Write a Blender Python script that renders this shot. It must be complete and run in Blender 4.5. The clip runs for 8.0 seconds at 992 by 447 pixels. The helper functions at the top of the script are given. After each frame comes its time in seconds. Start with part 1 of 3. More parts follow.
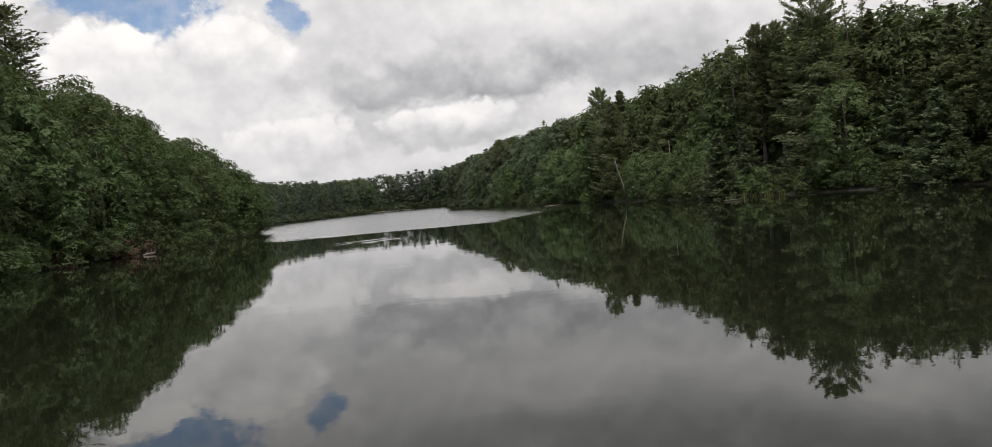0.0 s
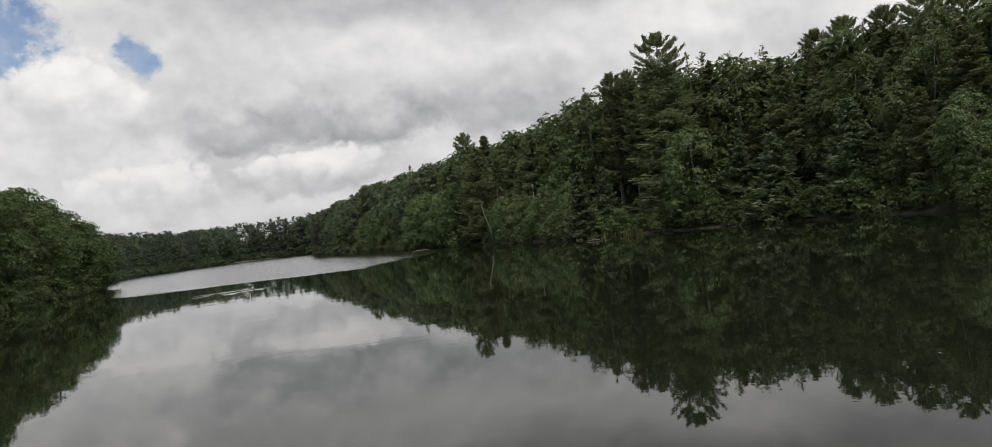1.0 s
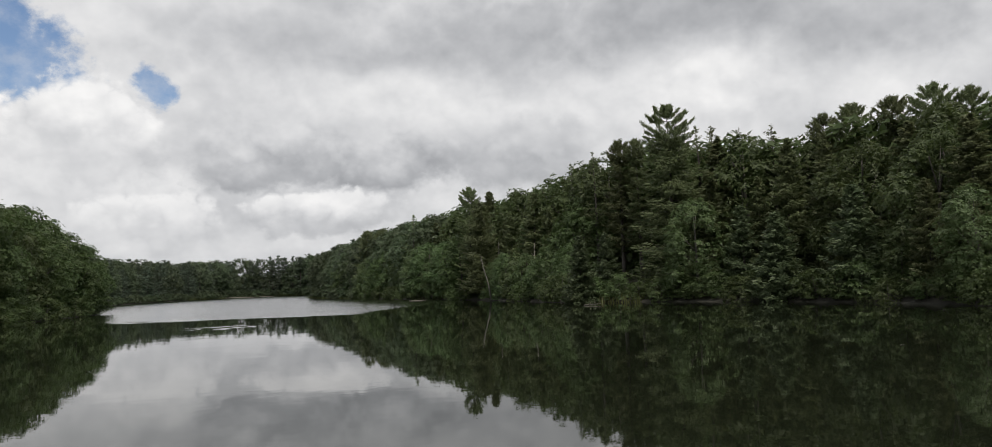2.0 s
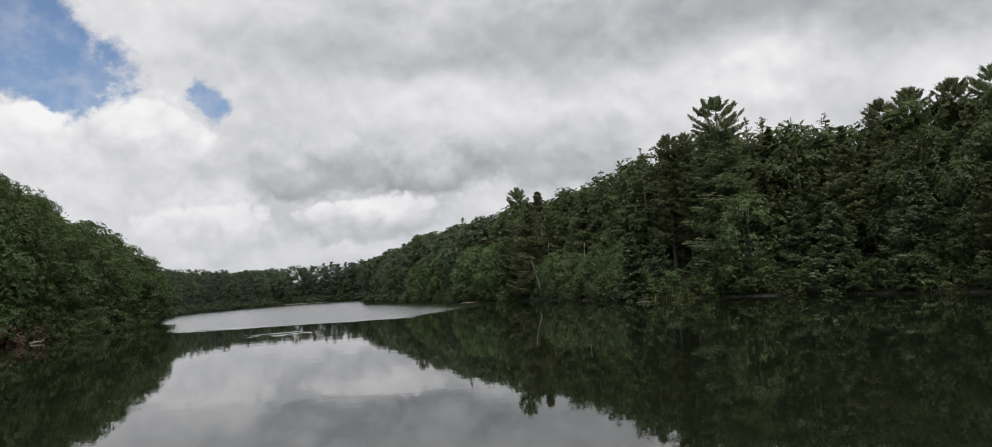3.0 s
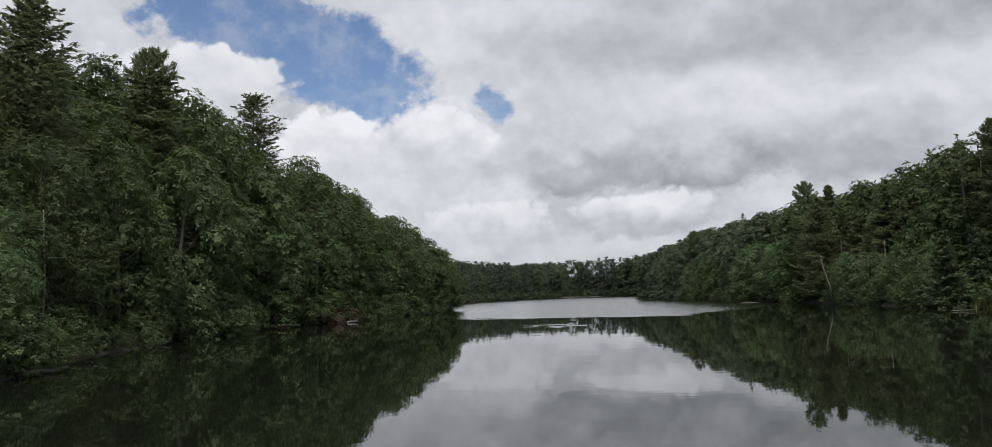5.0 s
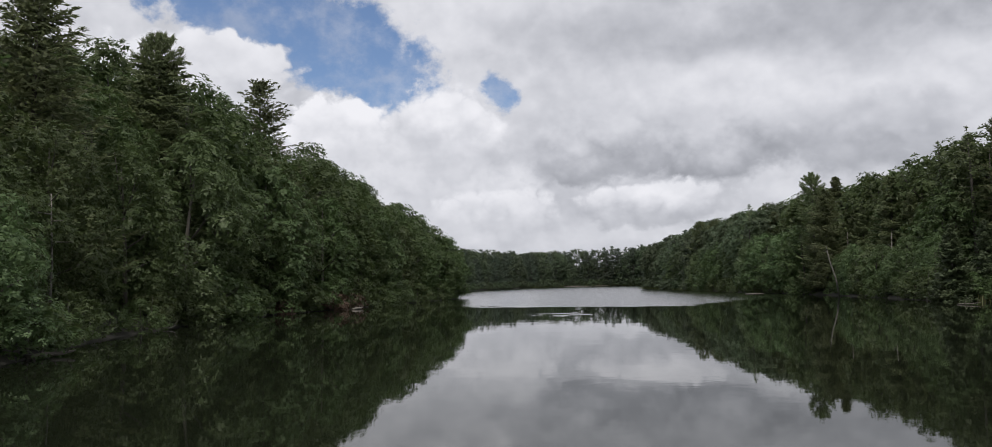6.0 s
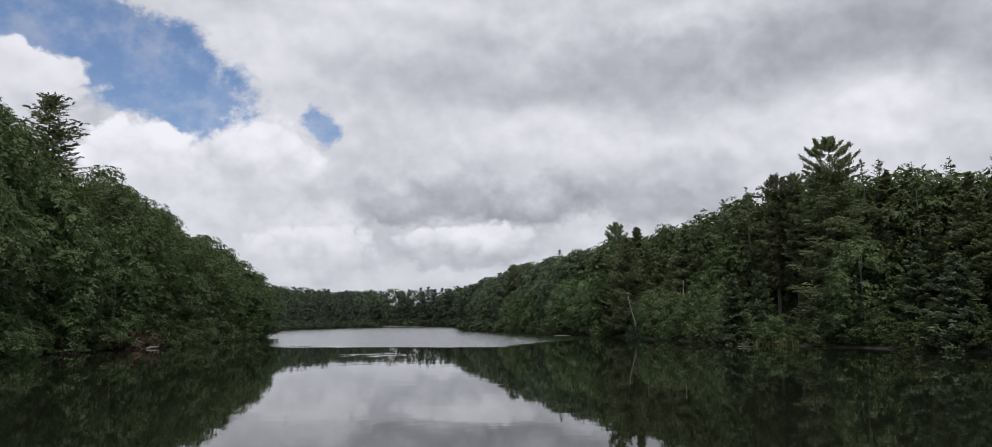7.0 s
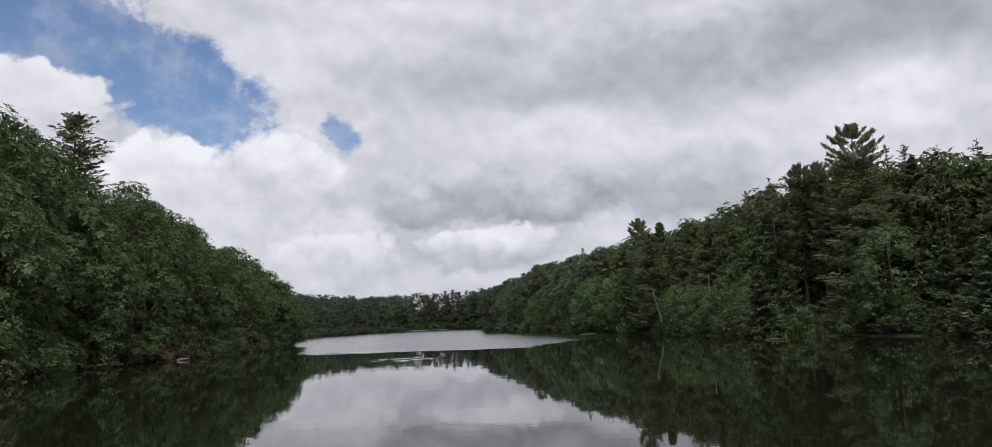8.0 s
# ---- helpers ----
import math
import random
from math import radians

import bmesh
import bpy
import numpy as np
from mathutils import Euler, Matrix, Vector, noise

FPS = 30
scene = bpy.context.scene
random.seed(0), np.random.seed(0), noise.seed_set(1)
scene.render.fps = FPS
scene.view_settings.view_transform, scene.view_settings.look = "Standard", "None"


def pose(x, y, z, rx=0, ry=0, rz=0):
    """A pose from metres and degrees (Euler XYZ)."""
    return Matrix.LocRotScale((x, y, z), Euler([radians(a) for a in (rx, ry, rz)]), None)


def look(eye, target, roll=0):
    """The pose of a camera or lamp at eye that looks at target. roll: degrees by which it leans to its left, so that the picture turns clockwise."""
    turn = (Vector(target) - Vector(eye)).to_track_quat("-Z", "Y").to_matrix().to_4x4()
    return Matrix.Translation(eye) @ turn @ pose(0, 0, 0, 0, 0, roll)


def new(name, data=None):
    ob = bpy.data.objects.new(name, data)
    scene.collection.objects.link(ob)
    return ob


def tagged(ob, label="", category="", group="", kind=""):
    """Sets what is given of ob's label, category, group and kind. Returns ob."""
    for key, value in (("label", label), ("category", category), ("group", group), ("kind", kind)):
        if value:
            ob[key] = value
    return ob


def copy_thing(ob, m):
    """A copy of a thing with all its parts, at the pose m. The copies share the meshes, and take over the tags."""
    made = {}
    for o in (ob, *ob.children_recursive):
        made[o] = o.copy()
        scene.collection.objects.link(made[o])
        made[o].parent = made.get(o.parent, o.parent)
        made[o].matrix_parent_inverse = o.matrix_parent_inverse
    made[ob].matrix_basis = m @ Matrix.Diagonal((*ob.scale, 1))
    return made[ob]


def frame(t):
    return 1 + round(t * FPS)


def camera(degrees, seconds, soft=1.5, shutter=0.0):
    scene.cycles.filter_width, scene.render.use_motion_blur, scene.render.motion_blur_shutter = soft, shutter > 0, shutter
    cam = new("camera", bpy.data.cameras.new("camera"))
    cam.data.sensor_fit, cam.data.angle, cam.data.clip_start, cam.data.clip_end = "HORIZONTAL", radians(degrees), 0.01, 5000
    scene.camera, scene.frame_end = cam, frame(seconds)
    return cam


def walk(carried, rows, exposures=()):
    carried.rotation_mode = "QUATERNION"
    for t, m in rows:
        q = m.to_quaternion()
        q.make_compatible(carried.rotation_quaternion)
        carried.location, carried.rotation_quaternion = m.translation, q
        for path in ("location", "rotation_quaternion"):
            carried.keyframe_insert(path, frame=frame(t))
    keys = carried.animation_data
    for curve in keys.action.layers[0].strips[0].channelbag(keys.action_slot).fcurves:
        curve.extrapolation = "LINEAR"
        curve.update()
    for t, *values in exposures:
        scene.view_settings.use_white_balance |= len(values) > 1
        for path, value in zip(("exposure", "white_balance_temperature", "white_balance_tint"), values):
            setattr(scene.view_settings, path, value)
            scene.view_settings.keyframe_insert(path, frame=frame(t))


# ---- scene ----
# A calm forest lake under broken cloud, seen by someone who stands on the near bank and turns to and fro.
EYE = 2.2

cam = camera(65.95, 8.0, soft=0.75)
# seconds, yaw, pitch, roll in degrees
TURNS = [
    (0, -2.62, -1.95, 5.16), (0.3, -2.50, 0.63, 7.06), (0.5, -6.28, 0.46, 6.52), (0.7, -9.73, 0.88, 5.63),
    (1, -12.55, 0.37, 6.55), (1.2, -12.99, 1.34, 5.98), (1.5, -11.76, 4.83, 4.85), (1.7, -11.84, 4.92, 2.38),
    (2.8, -13.85, 3.89, 2.23), (3, -8.86, 4.80, 3.45), (3.2, -4.34, 4.05, 2.96), (3.5, -1.13, 2.59, 1.14),
    (3.7, 0.89, 2.69, 0.85), (4, 3.73, 4.08, 0.75), (4.2, 5.27, 4.72, 0.74), (4.5, 6.57, 5.61, 0.31),
    (4.7, 8.61, 5.53, 0.89), (5.8, 14.43, 4.81, 0.75), (6, 11.80, 4.47, 0.77), (6.2, 7.91, 5.03, 0.15),
    (6.5, 2.62, 6.18, -0.48), (6.7, -0.54, 6.96, -0.40), (7, -1.89, 7.36, -0.01), (7.2, -1.30, 7.37, 0.43),
    (7.5, -0.58, 7.32, 1.21), (7.7, -0.01, 7.29, 1.67), (8, -0.00, 7.47, 1.93),
]
walk(cam, [(t, pose(0, 0, EYE, 90 + pitch, roll, yaw)) for t, yaw, pitch, roll in TURNS],
     [(0.0, 0.18, 6950, 10), (0.3, 0.08, 6900, 10), (0.5, 0.03, 6900, 10), (1.0, 0.04, 6880, 9), (1.5, 0.08, 6820, 8), (3.0, 0.04, 6700, 9),
      (3.5, 0.02, 6600, 10), (4.5, -0.04, 6430, 10), (6.0, 0.0, 6480, 11), (7.0, 0.0, 6400, 12), (8.0, 0.0, 6390, 12)])

# ---- sky and light ----
SUN_AZ, SUN_EL = 170.0, 64.0


class Nodes:
    """Short notation for a node tree."""

    def __init__(self, tree):
        self.tree = tree
        tree.nodes.clear()

    def add(self, kind, **values):
        node = self.tree.nodes.new(kind)
        for key, value in values.items():
            setattr(node, key, value)
        return node

    def link(self, a, b):
        self.tree.links.new(a, b)

    def put(self, socket, value):
        if isinstance(value, bpy.types.NodeSocket):
            self.link(value, socket)
        else:
            socket.default_value = value

    def math(self, op, a, b=0.0, c=0.0, clamp=False):
        node = self.add("ShaderNodeMath", operation=op, use_clamp=clamp)
        for socket, value in zip(node.inputs, (a, b, c)):
            self.put(socket, value)
        return node.outputs[0]

    def smooth(self, value, low, high, out_low=0.0, out_high=1.0):
        node = self.add("ShaderNodeMapRange", interpolation_type="SMOOTHSTEP")
        for socket, v in zip(node.inputs, (value, low, high, out_low, out_high)):
            self.put(socket, v)
        return node.outputs[0]

    def mix(self, factor, a, b, blend="MIX"):
        node = self.add("ShaderNodeMix", data_type="RGBA", blend_type=blend)
        self.put(node.inputs[0], factor)
        self.put(node.inputs[6], a)
        self.put(node.inputs[7], b)
        return node.outputs[2]

    def noise(self, vector, scale, detail=4.0, rough=0.55, distortion=0.0):
        node = self.add("ShaderNodeTexNoise")
        if vector is not None:
            self.link(vector, node.inputs["Vector"])
        node.inputs["Scale"].default_value = scale
        node.inputs["Detail"].default_value = detail
        node.inputs["Roughness"].default_value = rough
        node.inputs["Distortion"].default_value = distortion
        return node.outputs["Fac"]

    def xyz(self, x, y, z):
        node = self.add("ShaderNodeCombineXYZ")
        for socket, v in zip(node.inputs, (x, y, z)):
            self.put(socket, v)
        return node.outputs[0]


def build_sky():
    world = bpy.data.worlds.new("sky")
    world.use_nodes = True
    scene.world = world
    n = Nodes(world.node_tree)
    sky = n.add("ShaderNodeTexSky", sky_type="NISHITA", sun_disc=False)
    sky.sun_elevation, sky.sun_rotation = radians(SUN_EL), radians(SUN_AZ)
    blue = n.mix(1.0, sky.outputs[0], (0.098, 0.104, 0.116, 1), "MULTIPLY")
    split = n.add("ShaderNodeSeparateXYZ")
    n.link(n.add("ShaderNodeTexCoord").outputs["Generated"], split.inputs[0])
    x, y, z = split.outputs
    az = n.math("MULTIPLY", n.math("ARCTAN2", x, y), 57.2958)
    el = n.math("MULTIPLY", n.math("ARCSINE", n.math("MINIMUM", n.math("MAXIMUM", z, -1.0), 1.0)), 57.2958)
    # cloud noise over the vault: soft swells, rounded billows, torn edges
    vault = n.xyz(x, y, n.math("MULTIPLY", z, 1.2))
    swell = n.noise(vault, 5.5, 5.0, 0.52)
    broad = n.noise(vault, 2.3, 3.0, 0.5)
    torn = n.noise(vault, 17.0, 6.0, 0.62)

    def billows(vector, scale, detail=4.0):
        raw = n.noise(vector, scale, detail, 0.5)
        return n.math("ABSOLUTE", n.math("SUBTRACT", n.math("MULTIPLY", raw, 2.0), 1.0))

    round_tops = n.math("SUBTRACT", billows(vault, 9.0), 0.2)
    small_tops = n.math("SUBTRACT", billows(vault, 24.0, 5.0), 0.2)
    shifted = n.xyz(n.math("ADD", x, 0.006), y, n.math("ADD", n.math("MULTIPLY", z, 1.2), 0.022))
    relief = n.math("SUBTRACT", round_tops, n.math("SUBTRACT", billows(shifted, 9.0), 0.2))
    soft_relief = n.math("SUBTRACT", swell, n.noise(shifted, 5.5, 5.0, 0.52))
    bend = n.math("ADD", n.math("MULTIPLY", n.math("SUBTRACT", swell, 0.5), 1.5), n.math("MULTIPLY", n.math("SUBTRACT", torn, 0.5), 0.8))
    bend = n.math("SUBTRACT", bend, n.math("ADD", n.math("MULTIPLY", round_tops, 1.2), n.math("MULTIPLY", small_tops, 1.2)))
    ragged = n.math("ADD", n.math("MULTIPLY", n.math("SUBTRACT", torn, 0.5), 2.4), n.math("MULTIPLY", n.math("SUBTRACT", swell, 0.5), 1.6))

    def inside(a, e, ra, re, soft, tilt, edge, amount):
        da, de = n.math("SUBTRACT", az, a), n.math("SUBTRACT", el, e)
        if tilt:
            de = n.math("SUBTRACT", de, n.math("MULTIPLY", da, tilt))
        across, rise = n.math("DIVIDE", da, ra), n.math("DIVIDE", de, re)
        far = n.math("SQRT", n.math("ADD", n.math("MULTIPLY", across, across), n.math("MULTIPLY", rise, rise)))
        mask = n.smooth(n.math("ADD", far, n.math("MULTIPLY", edge, amount)), 1 - soft, 1 + soft, 1.0, 0.0)
        return mask, rise

    def blend(under, mask, over):
        return n.math("ADD", under, n.math("MULTIPLY", mask, n.math("SUBTRACT", over, under)))

    # the high grey deck with lighter and darker stretches: azimuth, elevation, half width, half height, brightness
    light = n.math("ADD", 0.65, n.math("MULTIPLY", n.math("SUBTRACT", broad, 0.5), 0.30))
    light = n.math("ADD", light, n.math("MULTIPLY", n.math("SUBTRACT", swell, 0.5), 0.34))
    for a, e, ra, re, tone in ((-2, 18.2, 10, 3.0, 0.54), (13, 17.8, 9, 2.8, 0.50), (27, 19, 12, 3.2, 0.46), (40, 16.5, 9, 2.6, 0.46),
                               (5, 13.8, 12, 2.0, 0.75), (18, 12.8, 4.5, 2.0, 0.74), (29, 14.6, 5.0, 2.2, 0.78), (40, 12.0, 4.0, 1.6, 0.80),
                               (-16, 19.5, 6, 2.6, 0.72), (-8, 22, 7, 2.2, 0.72), (-30, 25, 12, 3, 0.72)):
        mask, _ = inside(a, e, ra, re, 0.7, 0.0, bend, 0.5)
        light = blend(light, mask, tone)
    # gaps of blue
    cover = 1.0
    for a, e, ra, re, tilt in ((-24.4, 17.5, 9.0, 3.2, -0.27), (-29.8, 20.0, 5.4, 2.8, 0.0), (-19.8, 14.4, 2.4, 2.6, 0.0), (-11.2, 14.1, 1.7, 1.3, -0.3)):
        mask, _ = inside(a, e, ra, re, 0.24, tilt, ragged, 0.85)
        cover = n.math("MULTIPLY", cover, n.math("SUBTRACT", 1.0, mask))
    # heaps in front, far to near: bright tops, greyer undersides
    for a, e, ra, re, top, low, soft in ((-18, 6.8, 9.0, 3.2, 0.78, 0.66, 0.40), (-35, 14.8, 8.6, 2.5, 0.80, 0.62, 0.14), (-16.2, 11.2, 5.6, 4.0, 0.88, 0.66, 0.16),
                                         (-23.4, 11.2, 4.0, 3.0, 0.90, 0.72, 0.10), (13.5, 9.6, 7.0, 2.6, 0.60, 0.44, 0.40), (5.0, 10.0, 6.5, 2.6, 0.66, 0.38, 0.26),
                                         (-4.0, 10.0, 5.2, 3.0, 0.68, 0.40, 0.22), (-4, 2.6, 40, 1.3, 0.66, 0.60, 0.50), (-12.0, 5.4, 5.5, 1.5, 0.84, 0.62, 0.18),
                                         (0.0, 5.6, 6.4, 1.7, 0.84, 0.50, 0.14)):
        mask, rise = inside(a, e, ra, re, soft, 0.0, bend, 0.62)
        grade = n.smooth(n.math("SUBTRACT", rise, n.math("MULTIPLY", bend, 0.8)), -0.8, 0.75, low, top)
        light = blend(light, mask, grade)
        cover = blend(cover, mask, 1.0)
    light = n.math("ADD", light, n.math("ADD", n.math("MULTIPLY", relief, 0.22), n.math("MULTIPLY", soft_relief, 0.6)))
    light = n.math("ADD", light, n.math("MULTIPLY", n.math("SUBTRACT", torn, 0.5), 0.09))
    light = n.math("MINIMUM", n.math("MAXIMUM", light, 0.33), 0.90)
    tone = n.mix(light, (0.90, 0.955, 1.09, 1), (0.985, 0.985, 1.015, 1))
    cloud = n.mix(1.0, tone, n.xyz(light, light, light), "MULTIPLY")
    veil = n.smooth(torn, 0.40, 0.72, 0.0, 0.34)
    whole = n.mix(n.math("MAXIMUM", cover, veil), blue, cloud)
    back = n.add("ShaderNodeBackground")
    n.link(whole, back.inputs[0])
    back.inputs[1].default_value = 1.0
    n.link(back.outputs[0], n.add("ShaderNodeOutputWorld").inputs[0])


build_sky()
sun = new("sun", bpy.data.lights.new("sun", "SUN"))
sun.data.energy, sun.data.angle, sun.data.color = 3.0, radians(8), (1.0, 0.95, 0.87)
a, e = radians(SUN_AZ), radians(SUN_EL)
sun.matrix_world = look((80 * math.sin(a) * math.cos(e), 80 * math.cos(a) * math.cos(e), 80 * math.sin(e)), (0, 0, 0))
scene.view_settings.exposure = 0.0


# ---- materials ----
def material(name):
    m = bpy.data.materials.new(name)
    m.use_nodes = True
    n = Nodes(m.node_tree)
    out = n.add("ShaderNodeOutputMaterial")
    return m, n, out


def leaf_material(name, dark, light, dry, gloss=0.5, through_light=0.3):
    """Foliage: one tint a tree, a second a leaf, some yellowing in patches."""
    m, n, out = material(name)
    info = n.add("ShaderNodeObjectInfo")
    geo = n.add("ShaderNodeNewGeometry")
    coord = n.add("ShaderNodeTexCoord")
    patch = n.noise(coord.outputs["Object"], 0.55, 3.0, 0.6)
    leaf = geo.outputs["Random Per Island"]
    factor = n.math("ADD", n.math("MULTIPLY", leaf, 0.12), n.math("MULTIPLY", patch, 0.95))
    colour = n.mix(n.math("SUBTRACT", factor, 0.1, clamp=True), dark, light)
    colour = n.mix(n.smooth(patch, 0.56, 0.8, 0.0, 0.5), colour, dry)
    tone = n.add("ShaderNodeHueSaturation")
    n.link(colour, tone.inputs["Color"])
    n.put(tone.inputs["Value"], n.math("ADD", n.math("MULTIPLY", info.outputs["Random"], 0.44), 0.80))
    n.put(tone.inputs["Hue"], n.math("ADD", n.math("MULTIPLY", info.outputs["Random"], 0.035), 0.482))
    skin = n.add("ShaderNodeBsdfPrincipled")
    n.link(tone.outputs[0], skin.inputs["Base Color"])
    skin.inputs["Roughness"].default_value = gloss
    skin.inputs["Specular IOR Level"].default_value = 0.35
    glow = n.add("ShaderNodeBsdfTranslucent")
    n.link(tone.outputs[0], glow.inputs["Color"])
    both = n.add("ShaderNodeMixShader")
    both.inputs[0].default_value = through_light
    n.link(skin.outputs[0], both.inputs[1])
    n.link(glow.outputs[0], both.inputs[2])
    n.link(both.outputs[0], out.inputs[0])
    return m


def rough_material(name, dark, light, scale, bump, roughness=0.85, stretch=(1, 1, 1)):
    """Bark, soil, rock and driftwood: two scales of tone and relief."""
    m, n, out = material(name)
    coord = n.add("ShaderNodeTexCoord")
    fit = n.add("ShaderNodeMapping")
    fit.inputs["Scale"].default_value = stretch
    n.link(coord.outputs["Object"], fit.inputs[0])
    coarse = n.noise(fit.outputs[0], scale, 4.0, 0.6)
    grain = n.noise(fit.outputs[0], scale * 7, 5.0, 0.65)
    tone = n.math("ADD", n.math("MULTIPLY", coarse, 0.6), n.math("MULTIPLY", grain, 0.45))
    skin = n.add("ShaderNodeBsdfPrincipled")
    n.link(n.mix(n.smooth(tone, 0.3, 0.75), dark, light), skin.inputs["Base Color"])
    skin.inputs["Roughness"].default_value = roughness
    relief = n.add("ShaderNodeBump")
    relief.inputs["Distance"].default_value = bump
    n.link(tone, relief.inputs["Height"])
    n.link(relief.outputs[0], skin.inputs["Normal"])
    n.link(skin.outputs[0], out.inputs[0])
    return m


def water_material():
    """Dark tea-coloured lake water, glassy near by and along the west bank, ruffled by wind out on the open reach."""
    m, n, out = material("lake_water")
    coord = n.add("ShaderNodeTexCoord").outputs["Object"]
    split = n.add("ShaderNodeSeparateXYZ")
    n.link(coord, split.inputs[0])
    x, y, _ = split.outputs
    waver = n.noise(coord, 0.09, 3.0, 0.6)
    edge = n.math("ADD", y, n.math("MULTIPLY", n.math("SUBTRACT", waver, 0.5), 6.0))
    line = n.math("ADD", n.math("MULTIPLY", n.math("MAXIMUM", n.math("SUBTRACT", x, 3.0), 0.0), 2.7), 70.0)
    gusts = n.math("MULTIPLY", n.math("SUBTRACT", n.noise(n.xyz(n.math("MULTIPLY", x, 0.25), y, 0.0), 0.35, 3.0, 0.6), 0.5), 14.0)
    wind = n.smooth(n.math("ADD", n.math("SUBTRACT", edge, line), gusts), -3.0, 4.0)
    # ruffle stops at the sight line past the west point, imitating the bank's reflection
    west_cut = n.math("ADD", n.math("MULTIPLY", y, 0.262), n.math("ADD", x, n.math("MULTIPLY", n.math("SUBTRACT", waver, 0.5), 2.0)))
    wind = n.math("MULTIPLY", wind, n.smooth(west_cut, -0.6, 0.9))
    # one small cat's paw nearer in
    paw = n.math("SQRT", n.math("ADD", n.math("POWER", n.math("DIVIDE", n.math("ADD", x, 6.6), 2.6), 2.0),
                                n.math("POWER", n.math("ABSOLUTE", n.math("DIVIDE", n.math("SUBTRACT", y, 53.0), 4.0)), 2.0)))
    streak = n.noise(coord, 0.6, 2.0, 0.5)
    paw = n.math("MULTIPLY", n.smooth(paw, 0.5, 1.1, 1.0, 0.0), n.smooth(streak, 0.48, 0.6))
    rough = n.math("MAXIMUM", wind, n.math("MULTIPLY", paw, 0.3))
    skin = n.add("ShaderNodeBsdfPrincipled")
    murk = n.noise(coord, 0.05, 3.0, 0.5)
    n.link(n.mix(murk, (0.006, 0.008, 0.005, 1), (0.009, 0.011, 0.006, 1)), skin.inputs["Base Color"])
    skin.inputs["IOR"].default_value = 1.35
    n.put(skin.inputs["Roughness"], n.math("ADD", n.math("MULTIPLY", rough, n.smooth(n.noise(coord, 0.5, 3.0, 0.6), 0.3, 0.7, 0.05, 0.09)), 0.018))
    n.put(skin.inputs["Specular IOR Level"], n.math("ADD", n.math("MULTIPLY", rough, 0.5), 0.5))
    swell = n.math("MULTIPLY", n.noise(coord, 0.45, 2.0, 0.5), 1.0)
    ripple = n.math("ADD", swell, n.math("MULTIPLY", n.noise(coord, 2.4, 3.0, 0.55), 0.24))
    relief = n.add("ShaderNodeBump")
    relief.inputs["Strength"].default_value = 1.0
    relief.inputs["Distance"].default_value = 0.0030
    n.link(ripple, relief.inputs["Height"])
    # wind ripples tilt the surface by a few degrees
    chop = n.add("ShaderNodeTexNoise")
    n.link(coord, chop.inputs["Vector"])
    chop.inputs["Scale"].default_value, chop.inputs["Detail"].default_value = 7.0, 1.0
    tilt = n.add("ShaderNodeVectorMath", operation="SUBTRACT")
    n.link(chop.outputs["Color"], tilt.inputs[0])
    tilt.inputs[1].default_value = (0.5, 0.75, 0.5)
    size = n.math("MULTIPLY", rough, 0.27)
    grow = n.add("ShaderNodeVectorMath", operation="MULTIPLY")
    n.link(tilt.outputs[0], grow.inputs[0])
    n.link(n.xyz(size, size, 0.0), grow.inputs[1])
    whole = n.add("ShaderNodeVectorMath", operation="ADD")
    n.link(relief.outputs[0], whole.inputs[0])
    n.link(grow.outputs[0], whole.inputs[1])
    facet = n.add("ShaderNodeVectorMath", operation="NORMALIZE")
    n.link(whole.outputs[0], facet.inputs[0])
    n.link(facet.outputs[0], skin.inputs["Normal"])
    n.link(skin.outputs[0], out.inputs[0])
    return m


LEAF = {
    "oak": leaf_material("broad_leaf", (0.044, 0.068, 0.025, 1), (0.097, 0.138, 0.047, 1), (0.12, 0.135, 0.055, 1), 0.55, 0.45),
    "birch": leaf_material("birch_leaf", (0.064, 0.100, 0.040, 1), (0.132, 0.190, 0.076, 1), (0.13, 0.16, 0.06, 1), 0.5, 0.45),
    "pine": leaf_material("pine_needle", (0.096, 0.120, 0.060, 1), (0.180, 0.210, 0.098, 1), (0.150, 0.155, 0.075, 1), 0.55, 0.5),
    "young": leaf_material("young_needle", (0.064, 0.098, 0.050, 1), (0.138, 0.186, 0.094, 1), (0.13, 0.16, 0.07, 1), 0.55, 0.4),
    # far trees: the dull blue-grey of haze is put into these two colours
    "spruce": leaf_material("hazed_needle", (0.050, 0.072, 0.052, 1), (0.095, 0.124, 0.084, 1), (0.095, 0.11, 0.07, 1), 0.55, 0.4),
    "hazed_broad": leaf_material("hazed_leaf", (0.046, 0.067, 0.036, 1), (0.090, 0.124, 0.062, 1), (0.11, 0.13, 0.068, 1), 0.55, 0.4),
    "dead": leaf_material("withered_leaf", (0.060, 0.040, 0.028, 1), (0.130, 0.085, 0.058, 1), (0.14, 0.10, 0.07, 1), 0.7, 0.3),
    "grass": leaf_material("sedge_blade", (0.05, 0.07, 0.02, 1), (0.13, 0.14, 0.05, 1), (0.20, 0.17, 0.09, 1)),
}
BARK = rough_material("bark", (0.030, 0.027, 0.023, 1), (0.11, 0.10, 0.088, 1), 3.0, 0.02, 0.9, (2.5, 2.5, 0.5))
PALE_BARK = rough_material("pale_bark", (0.06, 0.055, 0.048, 1), (0.20, 0.19, 0.17, 1), 4.0, 0.01, 0.8, (1, 1, 2.5))
DRIFT = rough_material("driftwood", (0.06, 0.052, 0.045, 1), (0.18, 0.165, 0.14, 1), 5.0, 0.015, 0.85, (0.4, 3, 3))


